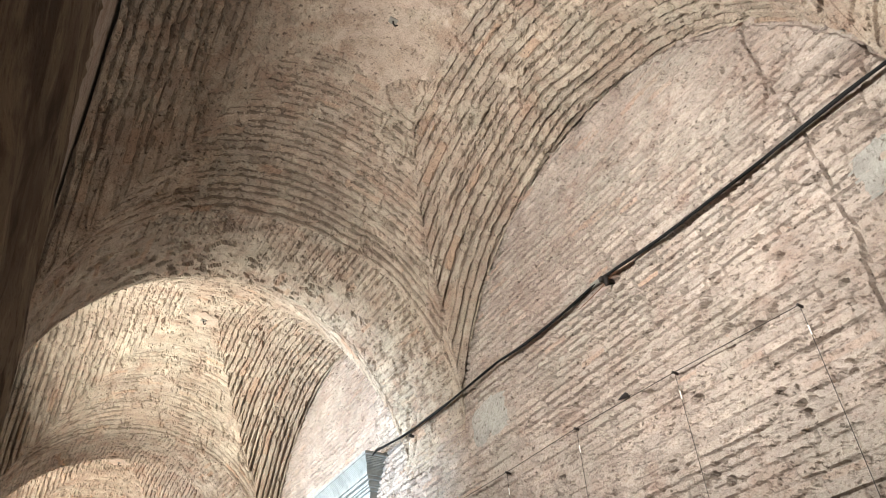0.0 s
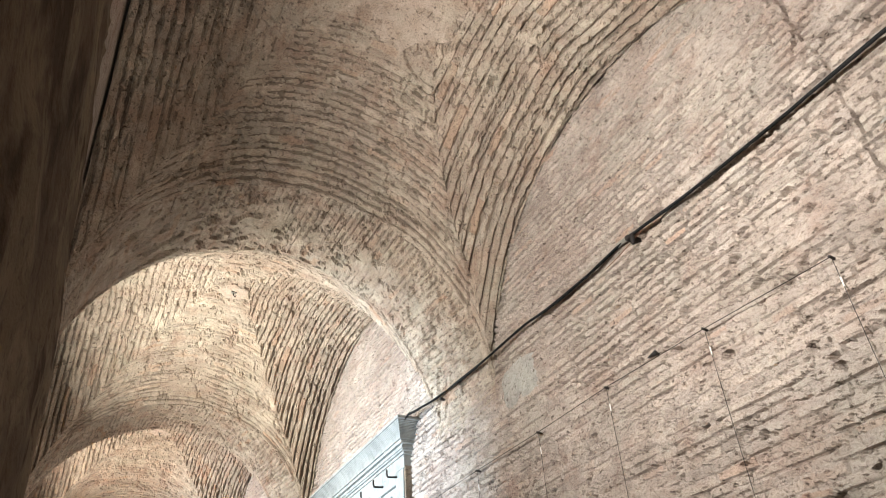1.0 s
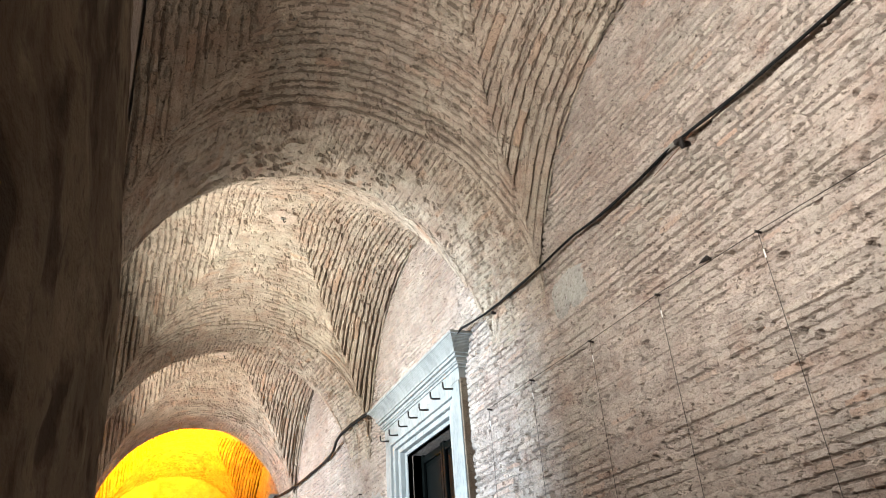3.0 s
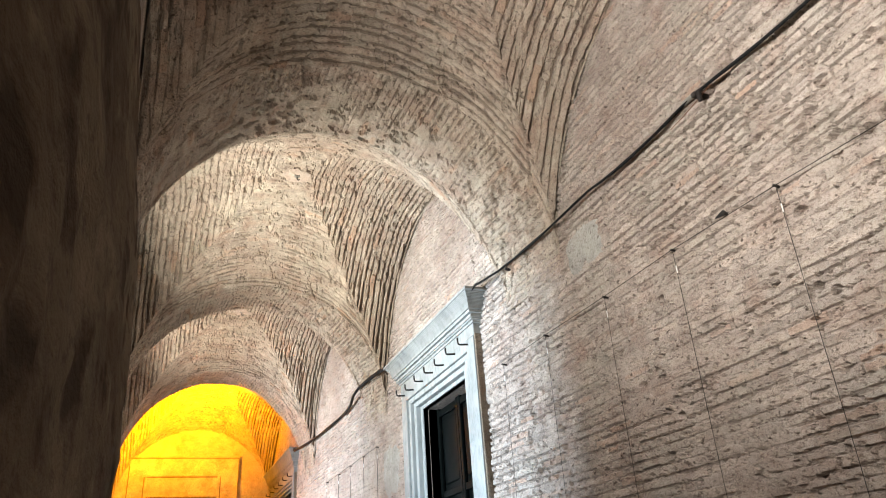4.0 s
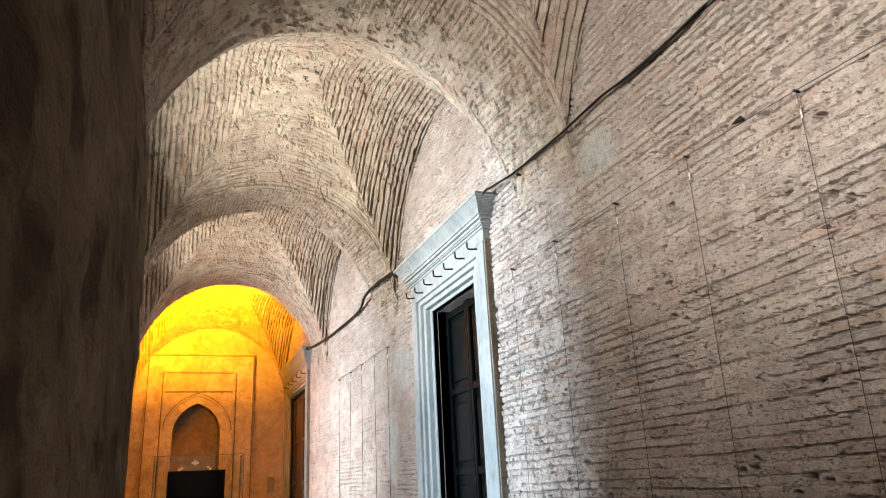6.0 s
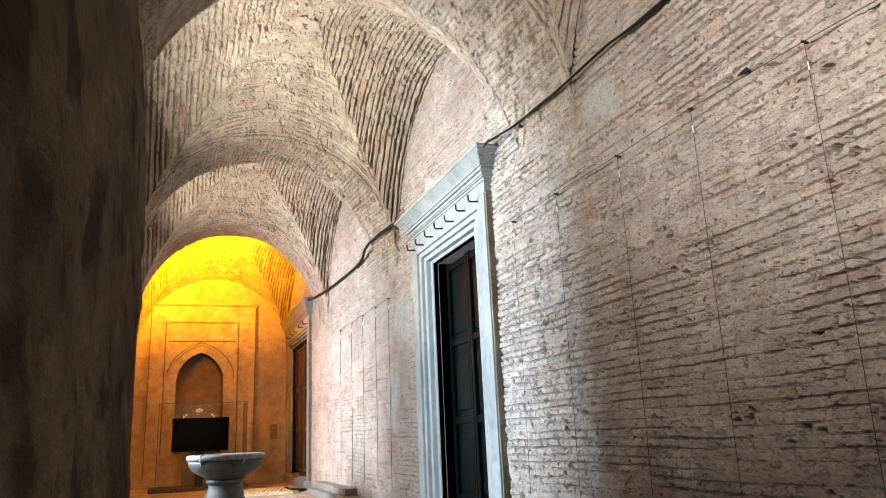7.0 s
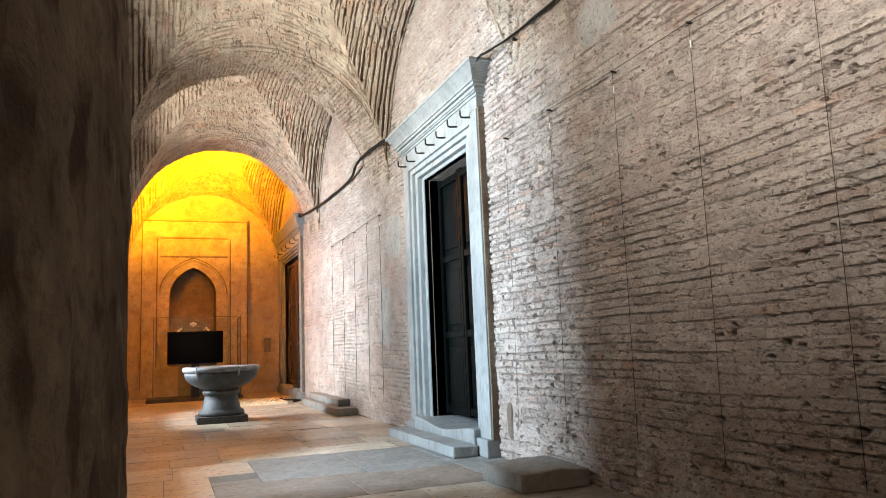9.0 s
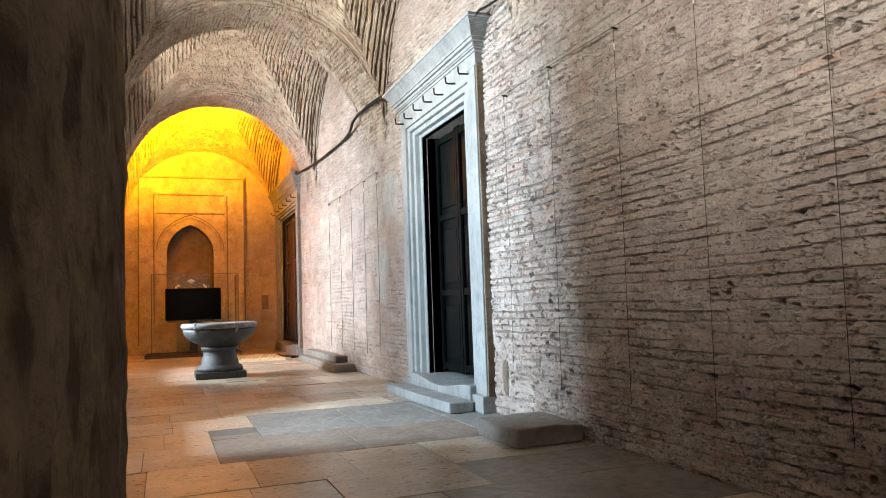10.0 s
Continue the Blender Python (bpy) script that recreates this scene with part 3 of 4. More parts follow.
def plaster_patch(y, z, w, h, seed, mat=M_PATCH, note="smooth grey plaster repair"):
    bm = bmesh.new()
    rings = [[bm.verts.new((W - 0.012, y, z))]]
    for k in range(1, 6):
        ring = []
        for j in range(36):
            c, q = math.cos(j * math.tau / 36), math.sin(j * math.tau / 36)
            sq = 1 / max(abs(c), abs(q)) ** 0.7
            r = k / 5 * sq * (1 + 0.22 * noise.noise(Vector((c * 2, q * 2, seed))) + 0.10 * noise.noise(Vector((c * 7, q * 7, seed))))
            ring.append(bm.verts.new((W - (0.012 if k < 5 else -0.008) + 0.004 * noise.noise(Vector((c * k, q * k, seed))), y + c * r * w / 2, z + q * r * h / 2)))
        rings.append(ring)
    for j in range(36):
        bm.faces.new((rings[0][0], rings[1][j], rings[1][(j + 1) % 36]))
    for p, q in zip(rings[1:], rings[2:]):
        for j in range(36):
            bm.faces.new((p[j], q[j], q[(j + 1) % 36], p[(j + 1) % 36]))
    bmesh.ops.recalc_face_normals(bm, faces=bm.faces)
    part("plaster_patch", bm, mat, wall_east, note, smooth=True)


for k, q in enumerate(((1.10, 4.02, 0.55, 0.34), (5.22, 4.22, 0.62, 0.42), (11.6, 3.2, 0.9, 0.8), (12.2, 1.9, 0.7, 1.1))):
    plaster_patch(*q, k * 3.3)

plaster_patch(7.40, 0.45, 0.12, 0.42, 5.5, M_ROUGH, "bare brown brick where plaster has fallen")

# ---- end wall with its niche ----
wall_north = thing("wall_north")
tagged(wall_north, "plastered end wall with a blind pointed niche", "wall", kind="structure")
NX0, NX1, NZ, NTOP = 0.10, 1.56, 3.25, 4.20
PX0, PX1, PZ = -0.76, 2.57, 5.78


def niche_edge(x0, x1, z_side, z_top, n=14):
    """Pointed arch, from its foot over the point to the other foot."""
    c, r = (x0 + x1) / 2, 0.74 * (x1 - x0)
    tall = math.sqrt(r * r - (x0 + r - c) ** 2)
    pts = []
    for k in range(n + 1):
        x = x0 + (c - x0) * (1 - math.cos(k / n * math.pi / 2))
        pts.append((x, z_side + (z_top - z_side) * math.sqrt(max(0, r * r - (x0 + r - x) ** 2)) / tall))
    return pts + [(2 * c - x, z) for x, z in pts[-2::-1]]


def arched_face(bm, y, x0, x1, z0, z1, arch, foot):
    """A flat face with an arched hole that reaches down to foot."""
    hole = [(arch[0][0], foot)] + arch + [(arch[-1][0], foot)]
    vs = lambda p: bm.verts.new((p[0], y, p[1]))
    bm.faces.new([vs(p) for p in ((x0, z0), (hole[0][0], z0), (hole[0][0], z1), (x0, z1))])
    bm.faces.new([vs(p) for p in ((hole[-1][0], z0), (x1, z0), (x1, z1), (hole[-1][0], z1))])
    if foot > z0:
        bm.faces.new([vs(p) for p in ((hole[0][0], z0), (hole[-1][0], z0), (hole[-1][0], foot), (hole[0][0], foot))])
    for p, q in zip(arch, arch[1:]):
        bm.faces.new([vs(r) for r in (p, q, (q[0], z1), (p[0], z1))])
    return hole


bm = bmesh.new()
arch = niche_edge(NX0, NX1, NZ, NTOP)
yf = Y_END - 0.14
hole = arched_face(bm, yf, PX0, PX1, 0, PZ, arch, 1.0)
inner = bmesh.new()
for p, q in zip(hole + hole[:1], hole[1:] + hole[:1]):
    inner.faces.new([inner.verts.new(r) for r in ((p[0], yf, p[1]), (q[0], yf, q[1]), (q[0], yf + 0.62, q[1]), (p[0], yf + 0.62, p[1]))])
inner.faces.new([inner.verts.new((p[0], yf + 0.62, p[1])) for p in hole])
bmesh.ops.remove_doubles(inner, verts=inner.verts, dist=0.0005)
bmesh.ops.recalc_face_normals(inner, faces=inner.faces)
part("niche_recess", inner, M_NICHE_SHADE, wall_north, "inside of the niche, coloured darker for its shade")
for p, q in (((PX0, 0), (PX0, PZ)), ((PX0, PZ), (PX1, PZ)), ((PX1, PZ), (PX1, 0))):
    bm.faces.new([bm.verts.new(r) for r in ((p[0], yf, p[1]), (p[0], yf + 0.14, p[1]), (q[0], yf + 0.14, q[1]), (q[0], yf, q[1]))])
bmesh.ops.remove_doubles(bm, verts=bm.verts, dist=0.0005)
bmesh.ops.recalc_face_normals(bm, faces=bm.faces)
part("niche_panel", bm, M_PLASTER, wall_north, "flat plastered panel round a pointed niche")
bm = bmesh.new()
add_box(bm, -2.0, Y_END, 0, PX0 + 0.05, Y_END + 0.6, 8.6)
add_box(bm, PX1 - 0.05, Y_END, 0, W, Y_END + 0.6, 8.6)
add_box(bm, PX0 + 0.05, Y_END, PZ - 0.05, PX1 - 0.05, Y_END + 0.6, 8.6)
add_box(bm, PX0 + 0.05, Y_END + 0.5, 0, PX1 - 0.05, Y_END + 0.6, PZ - 0.05)
part("masonry", bm, M_PLASTER, wall_north)
# raised mouldings round the niche
for x0, z0, x1, z1 in ((-0.26, 5.20, 1.98, 5.26), (-0.26, 1.0, -0.20, 5.20), (1.92, 1.0, 1.98, 5.20), (-0.20, 4.58, 1.92, 4.63), (PX0, PZ, PX1 + 0.03, PZ + 0.05)):
    part("moulding", box(x0, yf - 0.055, z0, x1, yf - 0.002, z1, 0.012), M_PLASTER, wall_north)
# dark strips stand in for the shadow lines of panel, mouldings and niche
for x0, z0, x1, z1 in ((-0.30, 5.165, 2.02, 5.195), (-0.30, 1.0, -0.268, 5.16), (1.99, 1.0, 2.022, 5.16), (-0.20, 4.545, 1.92, 4.575), (PX0, PZ - 0.04, PX1, PZ - 0.012), (PX1 - 0.03, 0.3, PX1 - 0.002, PZ - 0.05), (PX0 + 0.002, 0.3, PX0 + 0.03, PZ - 0.05)):
    part("grime_joint", box(x0, yf - 0.010, z0, x1, yf - 0.002, z1), M_ROUGH, wall_north, "dark strip drawn as a moulding's shadow line")
part("grime_joint", tube([(x, yf - 0.004, z) for x, z in niche_edge(NX0 - 0.31, NX1 + 0.33, 3.33, 4.52)], 0.018, 6), M_ROUGH, wall_north, "dark strip drawn as a moulding's shadow line")
outer = niche_edge(NX0 - 0.26, NX1 + 0.28, 3.35, 4.46)
part("moulding", tube([(x, yf - 0.015, z) for x, z in outer], 0.042, 6), M_PLASTER, wall_north)
# courses of brick beside the panel and over it
rng = random.Random(3)
cor, pro = [], []
z = 0.2
while z < 7.0:
    x = -1.1 + rng.uniform(0, 0.2)
    while x < W - 0.05:
        ln = rng.uniform(0.2, 0.36)
        xm = x + ln / 2
        outside = (xm < PX0 - 0.12 or xm > PX1 + 0.2) if z < PZ + 0.12 else True
        if outside and x > left(Y_END) + 0.02 and x + ln < W and z < vault_z(xm, Y_END - 0.05) + 0.05:
            cor.append([(x, Y_END, z), (x + ln, Y_END, z), (x + ln, Y_END, z + 0.045), (x, Y_END, z + 0.045)])
            pro.append(rng.uniform(0.002, 0.010))
        x += ln + 0.015
    z += 0.075
tagged(bricks_mesh("brick_courses", cor, [[(0, -1, 0)] * 4] * len(cor), pro, M_PLASTER, wall_north), "thinly plastered brick courses", kind="stuff")

# ---- the rough pier beside the camera ----
def batter(z):
    return float(np.interp(z, [0, 1.2, 1.6, 1.8, 2.05, 2.3, 2.76, 4.5], [-0.048, -0.050, -0.053, -0.063, -0.088, -0.114, -0.155, -0.30]))


def pier():
    bm = bmesh.new()
    ny, nz = 46, 200
    y_near, y_far = -0.55, 1.12
    grid = []
    for i in range(nz + 1):
        z = 5.0 * i / nz
        row = []
        for j in range(ny + 21):
            if j <= ny:
                y = y_near + (y_far - y_near) * j / ny
                x = batter(z) - 0.02 * max(0, y_far - 0.25 - y)
                x += 0.005 * noise.noise(Vector((y * 4, z * 3, 1))) + 0.006 * noise.noise(Vector((y * 16, z * 11, 4))) + 0.0035 * noise.noise(Vector((y * 40, z * 34, 9)))
                y += (0.012 * noise.noise(Vector((z * 7, 2, 3))) + 0.006 * noise.noise(Vector((z * 30, 5, 3)))) * (j / ny) ** 6
            elif j <= ny + 12:
                k = (j - ny) / 12
                broken = max(0.0, min(1.0, (z - 2.1) / 0.55))
                lump = 0.011 * noise.noise(Vector((k * 6, z * 22, 6))) + 0.008 * noise.noise(Vector((k * 14, z * 50, 9)))
                x = batter(z) - 0.016 * k * broken + lump * broken
                y = y_far + 0.24 * k * broken + 0.012 * noise.noise(Vector((z * 7, 2, 3))) + 0.006 * noise.noise(Vector((z * 30, 5, 3)))
            else:
                k = (j - ny - 12) / 8
                broken = max(0.0, min(1.0, (z - 2.1) / 0.55))
                x = batter(z) - 0.016 * broken - 0.55 * k + 0.012 * noise.noise(Vector((k * 9, z * 13, 6)))
                y = y_far + 0.24 * broken + 0.02 * k + 0.010 * noise.noise(Vector((k * 7, z * 16, 8))) + 0.012 * noise.noise(Vector((z * 7, 2, 3)))
            row.append(bm.verts.new((x, y, z)))
        grid.append(row)
    for r, s in zip(grid, grid[1:]):
        for j in range(len(r) - 1):
            bm.faces.new((r[j], r[j + 1], s[j + 1], s[j]))
    bmesh.ops.recalc_face_normals(bm, faces=bm.faces)
    return bm


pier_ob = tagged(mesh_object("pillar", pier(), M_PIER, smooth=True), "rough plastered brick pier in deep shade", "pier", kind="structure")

# ---- marble door surrounds ----
def cornice(bm, y0, y1, z0, z1, steps):
    """Stacked mouldings that step outwards towards the top."""
    h = z1 - z0
    for a, b, out, side in steps:
        add_box(bm, W - out, y0 - side, z0 + h * a, W + 0.03, y1 + side, z0 + h * b, 0.006 if b - a > 0.05 else 0.0)
    return bm


def door_surround(d, hooks):
    y0, y1, top, ctop = d
    base = thing("door_surround", (W, (y0 + y1) / 2, 0))
    tagged(base, "carved grey-white marble door surround with heavy cornice", "door frame", "marble door surrounds")
    base.location = (0, 0, 0)
    bands = ((0.0, 0.23, 0.09), (0.23, 0.27, 0.055), (0.27, 0.37, 0.07), (0.37, 0.41, 0.02), (0.41, 0.50, 0.03), (0.50, 0.59, -0.04))
    f = HEAD / JAMB
    for side in (0, 1):
        bm = bmesh.new()
        for a, b, out in bands:
            ya, yb = (y0 + a, y0 + b) if side == 0 else (y1 - b, y1 - a)
            add_box(bm, W - out, ya, 0.2, W + 0.14, yb, top - a * f, 0.012)
        part("jamb", bm, M_MARBLE, base)
        if side == 0:
            part("rough_edge", box(W - 0.072, y0 - 0.035, 0.2, W + 0.03, y0 - 0.003, top + 0.02, 0.006, 7, 0.012), M_ROUGH, base, "rough brown edge behind the marble")
        ya, yb = (y0 - 0.02, y0 + 0.30) if side == 0 else (y1 - 0.30, y1 + 0.02)
        part("plinth", box(W - 0.15, ya, 0, W + 0.02, yb, 0.21, 0.015, 3, 0.006), M_MARBLE, base)
        ya, yb = (y0 + JAMB - 0.06, y0 + JAMB) if side == 0 else (y1 - JAMB, y1 - JAMB + 0.06)
        part("reveal", box(W + 0.14, ya, 0.2, W + T_WALL, yb, top - HEAD, 0.0), M_MARBLE, base)
    bm = bmesh.new()
    for a, b, out in bands:
        add_box(bm, W - out - 0.002, y0 + b - 0.01, top - b * f, W + 0.14, y1 - b + 0.01, top - a * f, 0.010)
    lintel = part("lintel", bm, M_MARBLE, base)
    part("frieze", box(W - 0.085, y0 - 0.02, top + 0.002, W + 0.03, y1 + 0.02, top + 0.16, 0.01), M_MARBLE, base)
    steps = [(0.0, 0.09, 0.10, 0.05), (0.09, 0.15, 0.125, 0.075), (0.15, 0.25, 0.14, 0.09), (0.25, 0.29, 0.125, 0.08), (0.29, 0.40, 0.165, 0.125), (0.40, 0.44, 0.185, 0.15)]
    for k in range(12):
        f = (k + 0.5) / 12
        steps.append((0.44 + 0.46 * k / 12, 0.44 + 0.46 * (k + 1) / 12, 0.185 + 0.085 * f ** 1.6, 0.15 + 0.13 * f ** 1.6))
    steps.append((0.90, 1.0, 0.285, 0.31))
    part("cornice", cornice(bmesh.new(), y0, y1, top + 0.16, ctop, steps), M_MARBLE, base, "stepped marble cornice")
    for k in range(hooks):
        y = y0 + 0.18 + (y1 - y0 - 0.36) * (k / max(hooks - 1, 1))
        z = top - 0.055 + 0.012 * math.sin(k * 2.3)
        x = W - 0.09
        part("hook", tube([(x + 0.05, y, z), (x - 0.09, y, z - 0.012), (x - 0.125, y, z - 0.01), (x - 0.135, y, z + 0.02), (x - 0.135, y, z + 0.075)], 0.012, 6), M_IRON, lintel, "bent iron hook")
    return base


door_surround(DOOR_A, 7)
door_surround(DOOR_B, 6)


def threshold(d):
    y0, y1 = d[0] + JAMB - 0.25, d[1] - JAMB + 0.25
    bm = box(W - 0.16, y0, 0.0, W + T_WALL, y1, 0.30, 0.02, 12, 0.003)
    for v in bm.verts:
        f = (v.co.y - y0) / (y1 - y0)
        if v.co.z > 0.15:
            v.co.z -= 0.09 * math.sin(math.pi * min(max(f, 0), 1)) ** 2
    tagged(mesh_object("threshold", bm, M_MARBLE, smooth=False), "hollowed marble threshold worn down by feet", "threshold")


threshold(DOOR_A)
threshold(DOOR_B)
tagged(mesh_object("door_step", box(3.13, 7.95, 0, W - 0.165, 10.55, 0.13, 0.022, 6, 0.008), M_MARBLE), "low worn marble step before the doorway", "step")


def door_leaf(name, y0, y1, z0, z1, x, mat, label):
    base = thing(name)
    tagged(base, label, "door", "door leaves")
    part("panel_board", box(x, y0, z0, x + 0.07, y1, z1, 0.005), mat, base)
    w = y1 - y0
    for k, (a, b) in enumerate(((0.03, 0.30), (0.34, 0.62), (0.66, 0.97))):
        za, zb = z0 + (z1 - z0) * a, z0 + (z1 - z0) * b
        part("raised_panel", box(x - 0.03, y0 + w * 0.16, za + 0.09, x - 0.001, y1 - w * 0.16, zb - 0.09, 0.02), mat, base)
    for k in (0.015, 0.32, 0.64, 0.97):
        zc = z0 + (z1 - z0) * k
        part("rail", box(x - 0.045, y0, zc - 0.02, x - 0.002, y1, zc + 0.075, 0.01), mat, base)
    for ya, yb in ((y0, y0 + w * 0.09), (y1 - w * 0.09, y1)):
        part("stile", box(x - 0.055, ya, z0, x - 0.003, yb, z1, 0.012), mat, base)
    return base


a, b = DOOR_A[0] + JAMB, DOOR_A[1] - JAMB
door_leaf("door_leaf", a + 0.05, (a + b) / 2 - 0.005, 0.32, DOOR_A[2] - HEAD - 0.02, W + 0.30, M_BRONZE, "dark bronze panelled door leaf, coloured near black for the doorway's shade")
door_leaf("door_leaf", (a + b) / 2 + 0.005, b - 0.05, 0.32, DOOR_A[2] - HEAD - 0.02, W + 0.30, M_BRONZE, "dark bronze panelled door leaf, coloured near black for the doorway's shade")
a, b = DOOR_B[0] + JAMB, DOOR_B[1] - JAMB
door_leaf("door_leaf", a + 0.04, (a + b) / 2 - 0.005, 0.32, DOOR_B[2] - HEAD - 0.02, W + 0.21, M_WOOD, "dark brown panelled wooden door leaf, closed")
door_leaf("door_leaf", (a + b) / 2 + 0.005, b - 0.04, 0.32, DOOR_B[2] - HEAD - 0.02, W + 0.21, M_WOOD, "dark brown panelled wooden door leaf, closed")

# ---- stone blocks along the wall ----
bm = box(2.88, 5.74, 0, 3.58, 6.55, 0.175, 0.03, 9, 0.020)
tagged(mesh_object("stone_block", bm, M_STEP), "rough grey stone block lying against the brick wall", "stone block")
ledge = thing("stone_ledge")
tagged(ledge, "two-tiered stone ledge at the foot of the wall", "stone ledge")
part("lower_course", box(3.20, 14.30, 0, W - 0.004, 18.3, 0.15, 0.02, 5, 0.012), M_STEP, ledge)
part("upper_course", box(3.36, 14.95, 0.15, W - 0.004, 18.25, 0.29, 0.02, 5, 0.012), M_STEP, ledge)

# ---- marble font ----
font = thing("stone_font", (1.05, 15.15, 0))
tagged(font, "chipped dark grey marble font on a stepped foot", "font")
bm = box(-0.47, -0.47, 0, 0.47, 0.47, 0.13, 0.012, 4, 0.006)
part("plinth", bm, M_FONT, font)
part("foot", lathe([(0.44, 0.13), (0.445, 0.17), (0.43, 0.22), (0.385, 0.24), (0.365, 0.27), (0.355, 0.36), (0.335, 0.38), (0.315, 0.50), (0.315, 0.53), (0.355, 0.545), (0.36, 0.60), (0.34, 0.615)], 48, 0.012), M_FONT, font, smooth=True)
bowl = part("bowl", lathe([(0.30, 0.615), (0.40, 0.66), (0.50, 0.71), (0.60, 0.775), (0.665, 0.85), (0.69, 0.92), (0.695, 0.975)], 80, 0.03), M_FONT, font, smooth=True)
part("rim", lathe([(0.69, 0.976), (0.725, 0.985), (0.745, 1.03), (0.735, 1.075), (0.70, 1.085), (0.62, 1.08), (0.605, 1.03), (0.54, 0.98), (0.30, 0.95), (0.02, 0.94)], 80, 0.035), M_RIM, bowl, "chipped pale rim", smooth=True)
for ang in (228, 292):
    c, s2 = math.cos(radians(ang)), math.sin(radians(ang))
    part("carved_lug", tube([(0.70 * c, 0.70 * s2, 1.09), (0.735 * c, 0.735 * s2, 1.06), (0.74 * c, 0.74 * s2, 1.00), (0.69 * c, 0.69 * s2, 0.90)], 0.026, 8), M_RIM, bowl)

# ---- display before the niche ----
case = thing("display_case")
tagged(case, "glass-fronted display on a low dark plinth", "display case")
part("plinth", box(-0.52, 22.55, 0, 2.20, 24.0, 0.10, 0.01), M_BASE, case)
pane = part("glass_pane", box(-0.34, 22.70, 0.12, 2.14, 22.715, 2.46), M_GLASS, case)
part("glass_pane", box(-0.34, 22.72, 0.12, -0.325, 23.9, 2.46), M_GLASS, case)
part("glass_pane", box(2.125, 22.72, 0.12, 2.14, 23.9, 2.46), M_GLASS, case)
for x in (-0.345, 2.13):
    part("edge_strip", box(x, 22.685, 0.10, x + 0.02, 22.705, 2.47), M_TRIM_METAL, pane)
part("edge_strip", box(-0.34, 22.685, 2.455, 2.14, 22.705, 2.475), M_TRIM_METAL, pane)
tv = thing("television")
tagged(tv, "wide black flat screen, switched off, before the niche", "screen")
part("screen", box(0.06, 22.50, 1.10, 1.60, 22.55, 2.02, 0.008), M_SCREEN, tv)
part("bezel", box(0.045, 22.535, 1.085, 1.615, 22.585, 2.035, 0.008), M_IRON, tv)
part("stand_post", box(0.72, 22.59, 0.10, 0.94, 22.64, 1.5, 0.005), M_IRON, tv)
# pale carved slab on the niche sill
sill = thing("carved_panel")
tagged(sill, "low arched stone panel with square white inlays", "carved panel")
bm = bmesh.new()
pts = [(0.83 + 0.45 * math.cos(k * math.pi / 16), 2.02 + 0.40 * math.sin(k * math.pi / 16)) for k in range(17)]
loop = [bm.verts.new((x, 24.35, z)) for x, z in [(1.28, 0.0)] + pts + [(0.38, 0.0)]]
fc = bm.faces.new(loop)
ex = bmesh.ops.extrude_face_region(bm, geom=[fc])
for v in ex["geom"]:
    if isinstance(v, bmesh.types.BMVert):
        v.co.y += 0.12
bmesh.ops.recalc_face_normals(bm, faces=bm.faces)
panel_slab = part("slab", bm, M_STEP, sill)
for x, z in ((0.83, 2.36), (0.83, 2.28), (0.76, 2.32), (0.90, 2.32), (0.45, 2.18), (0.38, 2.13), (1.22, 2.18), (1.28, 2.13)):
    part("inlay", box(x - 0.035, 24.335, z - 0.035, x + 0.035, 24.349, z + 0.035), M_WHITE, panel_slab)
tagged(mesh_object("wall_vent", box(3.12, Y_END - 0.035, 1.34, 3.34, Y_END - 0.012, 1.82, 0.008), M_STEP), "small grey cover plate on the plastered wall", "wall plate")
ramp_ob = thing("slatted_ramp")
tagged(ramp_ob, "low pale wooden slatted ramp on the floor", "ramp")
part("frame_board", box(1.75, 18.95, 0.0, 2.95, 20.75, 0.06, 0.005), M_SLAT, ramp_ob)
for k in range(9):
    bm = box(-0.035, -0.85, 0, 0.03, 0.60, 0.03, 0.004)
    bm.transform(Matrix.Translation((1.93 + 0.105 * k, 19.85, 0.062)) @ Matrix.Rotation(radians(-12), 4, "Z"))
    part("slat", bm, M_SLAT, ramp_ob)

# ---- cables and wires on the wall ----
def sagging(points, sag, n=10):
    out = []
    for p, q in zip(points, points[1:]):
        for k in range(n):
            f = k / n
            out.append((p[0] + (q[0] - p[0]) * f, p[1] + (q[1] - p[1]) * f, p[2] + (q[2] - p[2]) * f - sag * 4 * f * (1 - f)))
    return out + [points[-1]]


def on_masonry(points):
    """Moves points out to where the wall or the foot of an arch stands at their height."""
    out = []
    for x, y, z in points:
        q = W
        while q > W - 0.4 and vault_z(q - 0.001, y) < z + 0.02 and z > SPRING:
            q -= 0.004
        out.append((min(x, q - 0.03), y, z))
    xs = [min(p[0] for p in out if abs(p[1] - y) < 0.7) for x, y, z in out]
    for turn in range(6):
        xs = [xs[0]] + [(xs[k - 1] + xs[k] + xs[k + 1]) / 3 for k in range(1, len(xs) - 1)] + [xs[-1]]
    out = [(x, y, z) for x, (q, y, z) in zip(xs, out)]
    return out


X = W - 0.035
line = [(X, -1.5, 4.45), (X, 1.13, 4.53), (X, 3.40, 4.645), (X, 4.89, 4.655), (X, 6.70, 4.66), (X - 0.02, 7.38, 4.73), (X - 0.12, 7.6, 4.745), (X - 0.1, 10.8, 4.75)]
far_line = [(X - 0.1, 10.8, 4.75), (X, 11.2, 4.82), (X, 11.6, 4.865), (X, 12.3, 4.92), (X, 12.96, 4.935), (X, 13.4, 4.91), (X, 14.0, 4.865), (X, 14.95, 4.85), (X, 16.15, 4.89), (X, 17.75, 4.91), (X, 19.6, 5.03), (X - 0.1, 20.1, 5.2)]
cable = thing("wall_cable")
tagged(cable, "bundle of thick black cables slung along the wall", "cable")
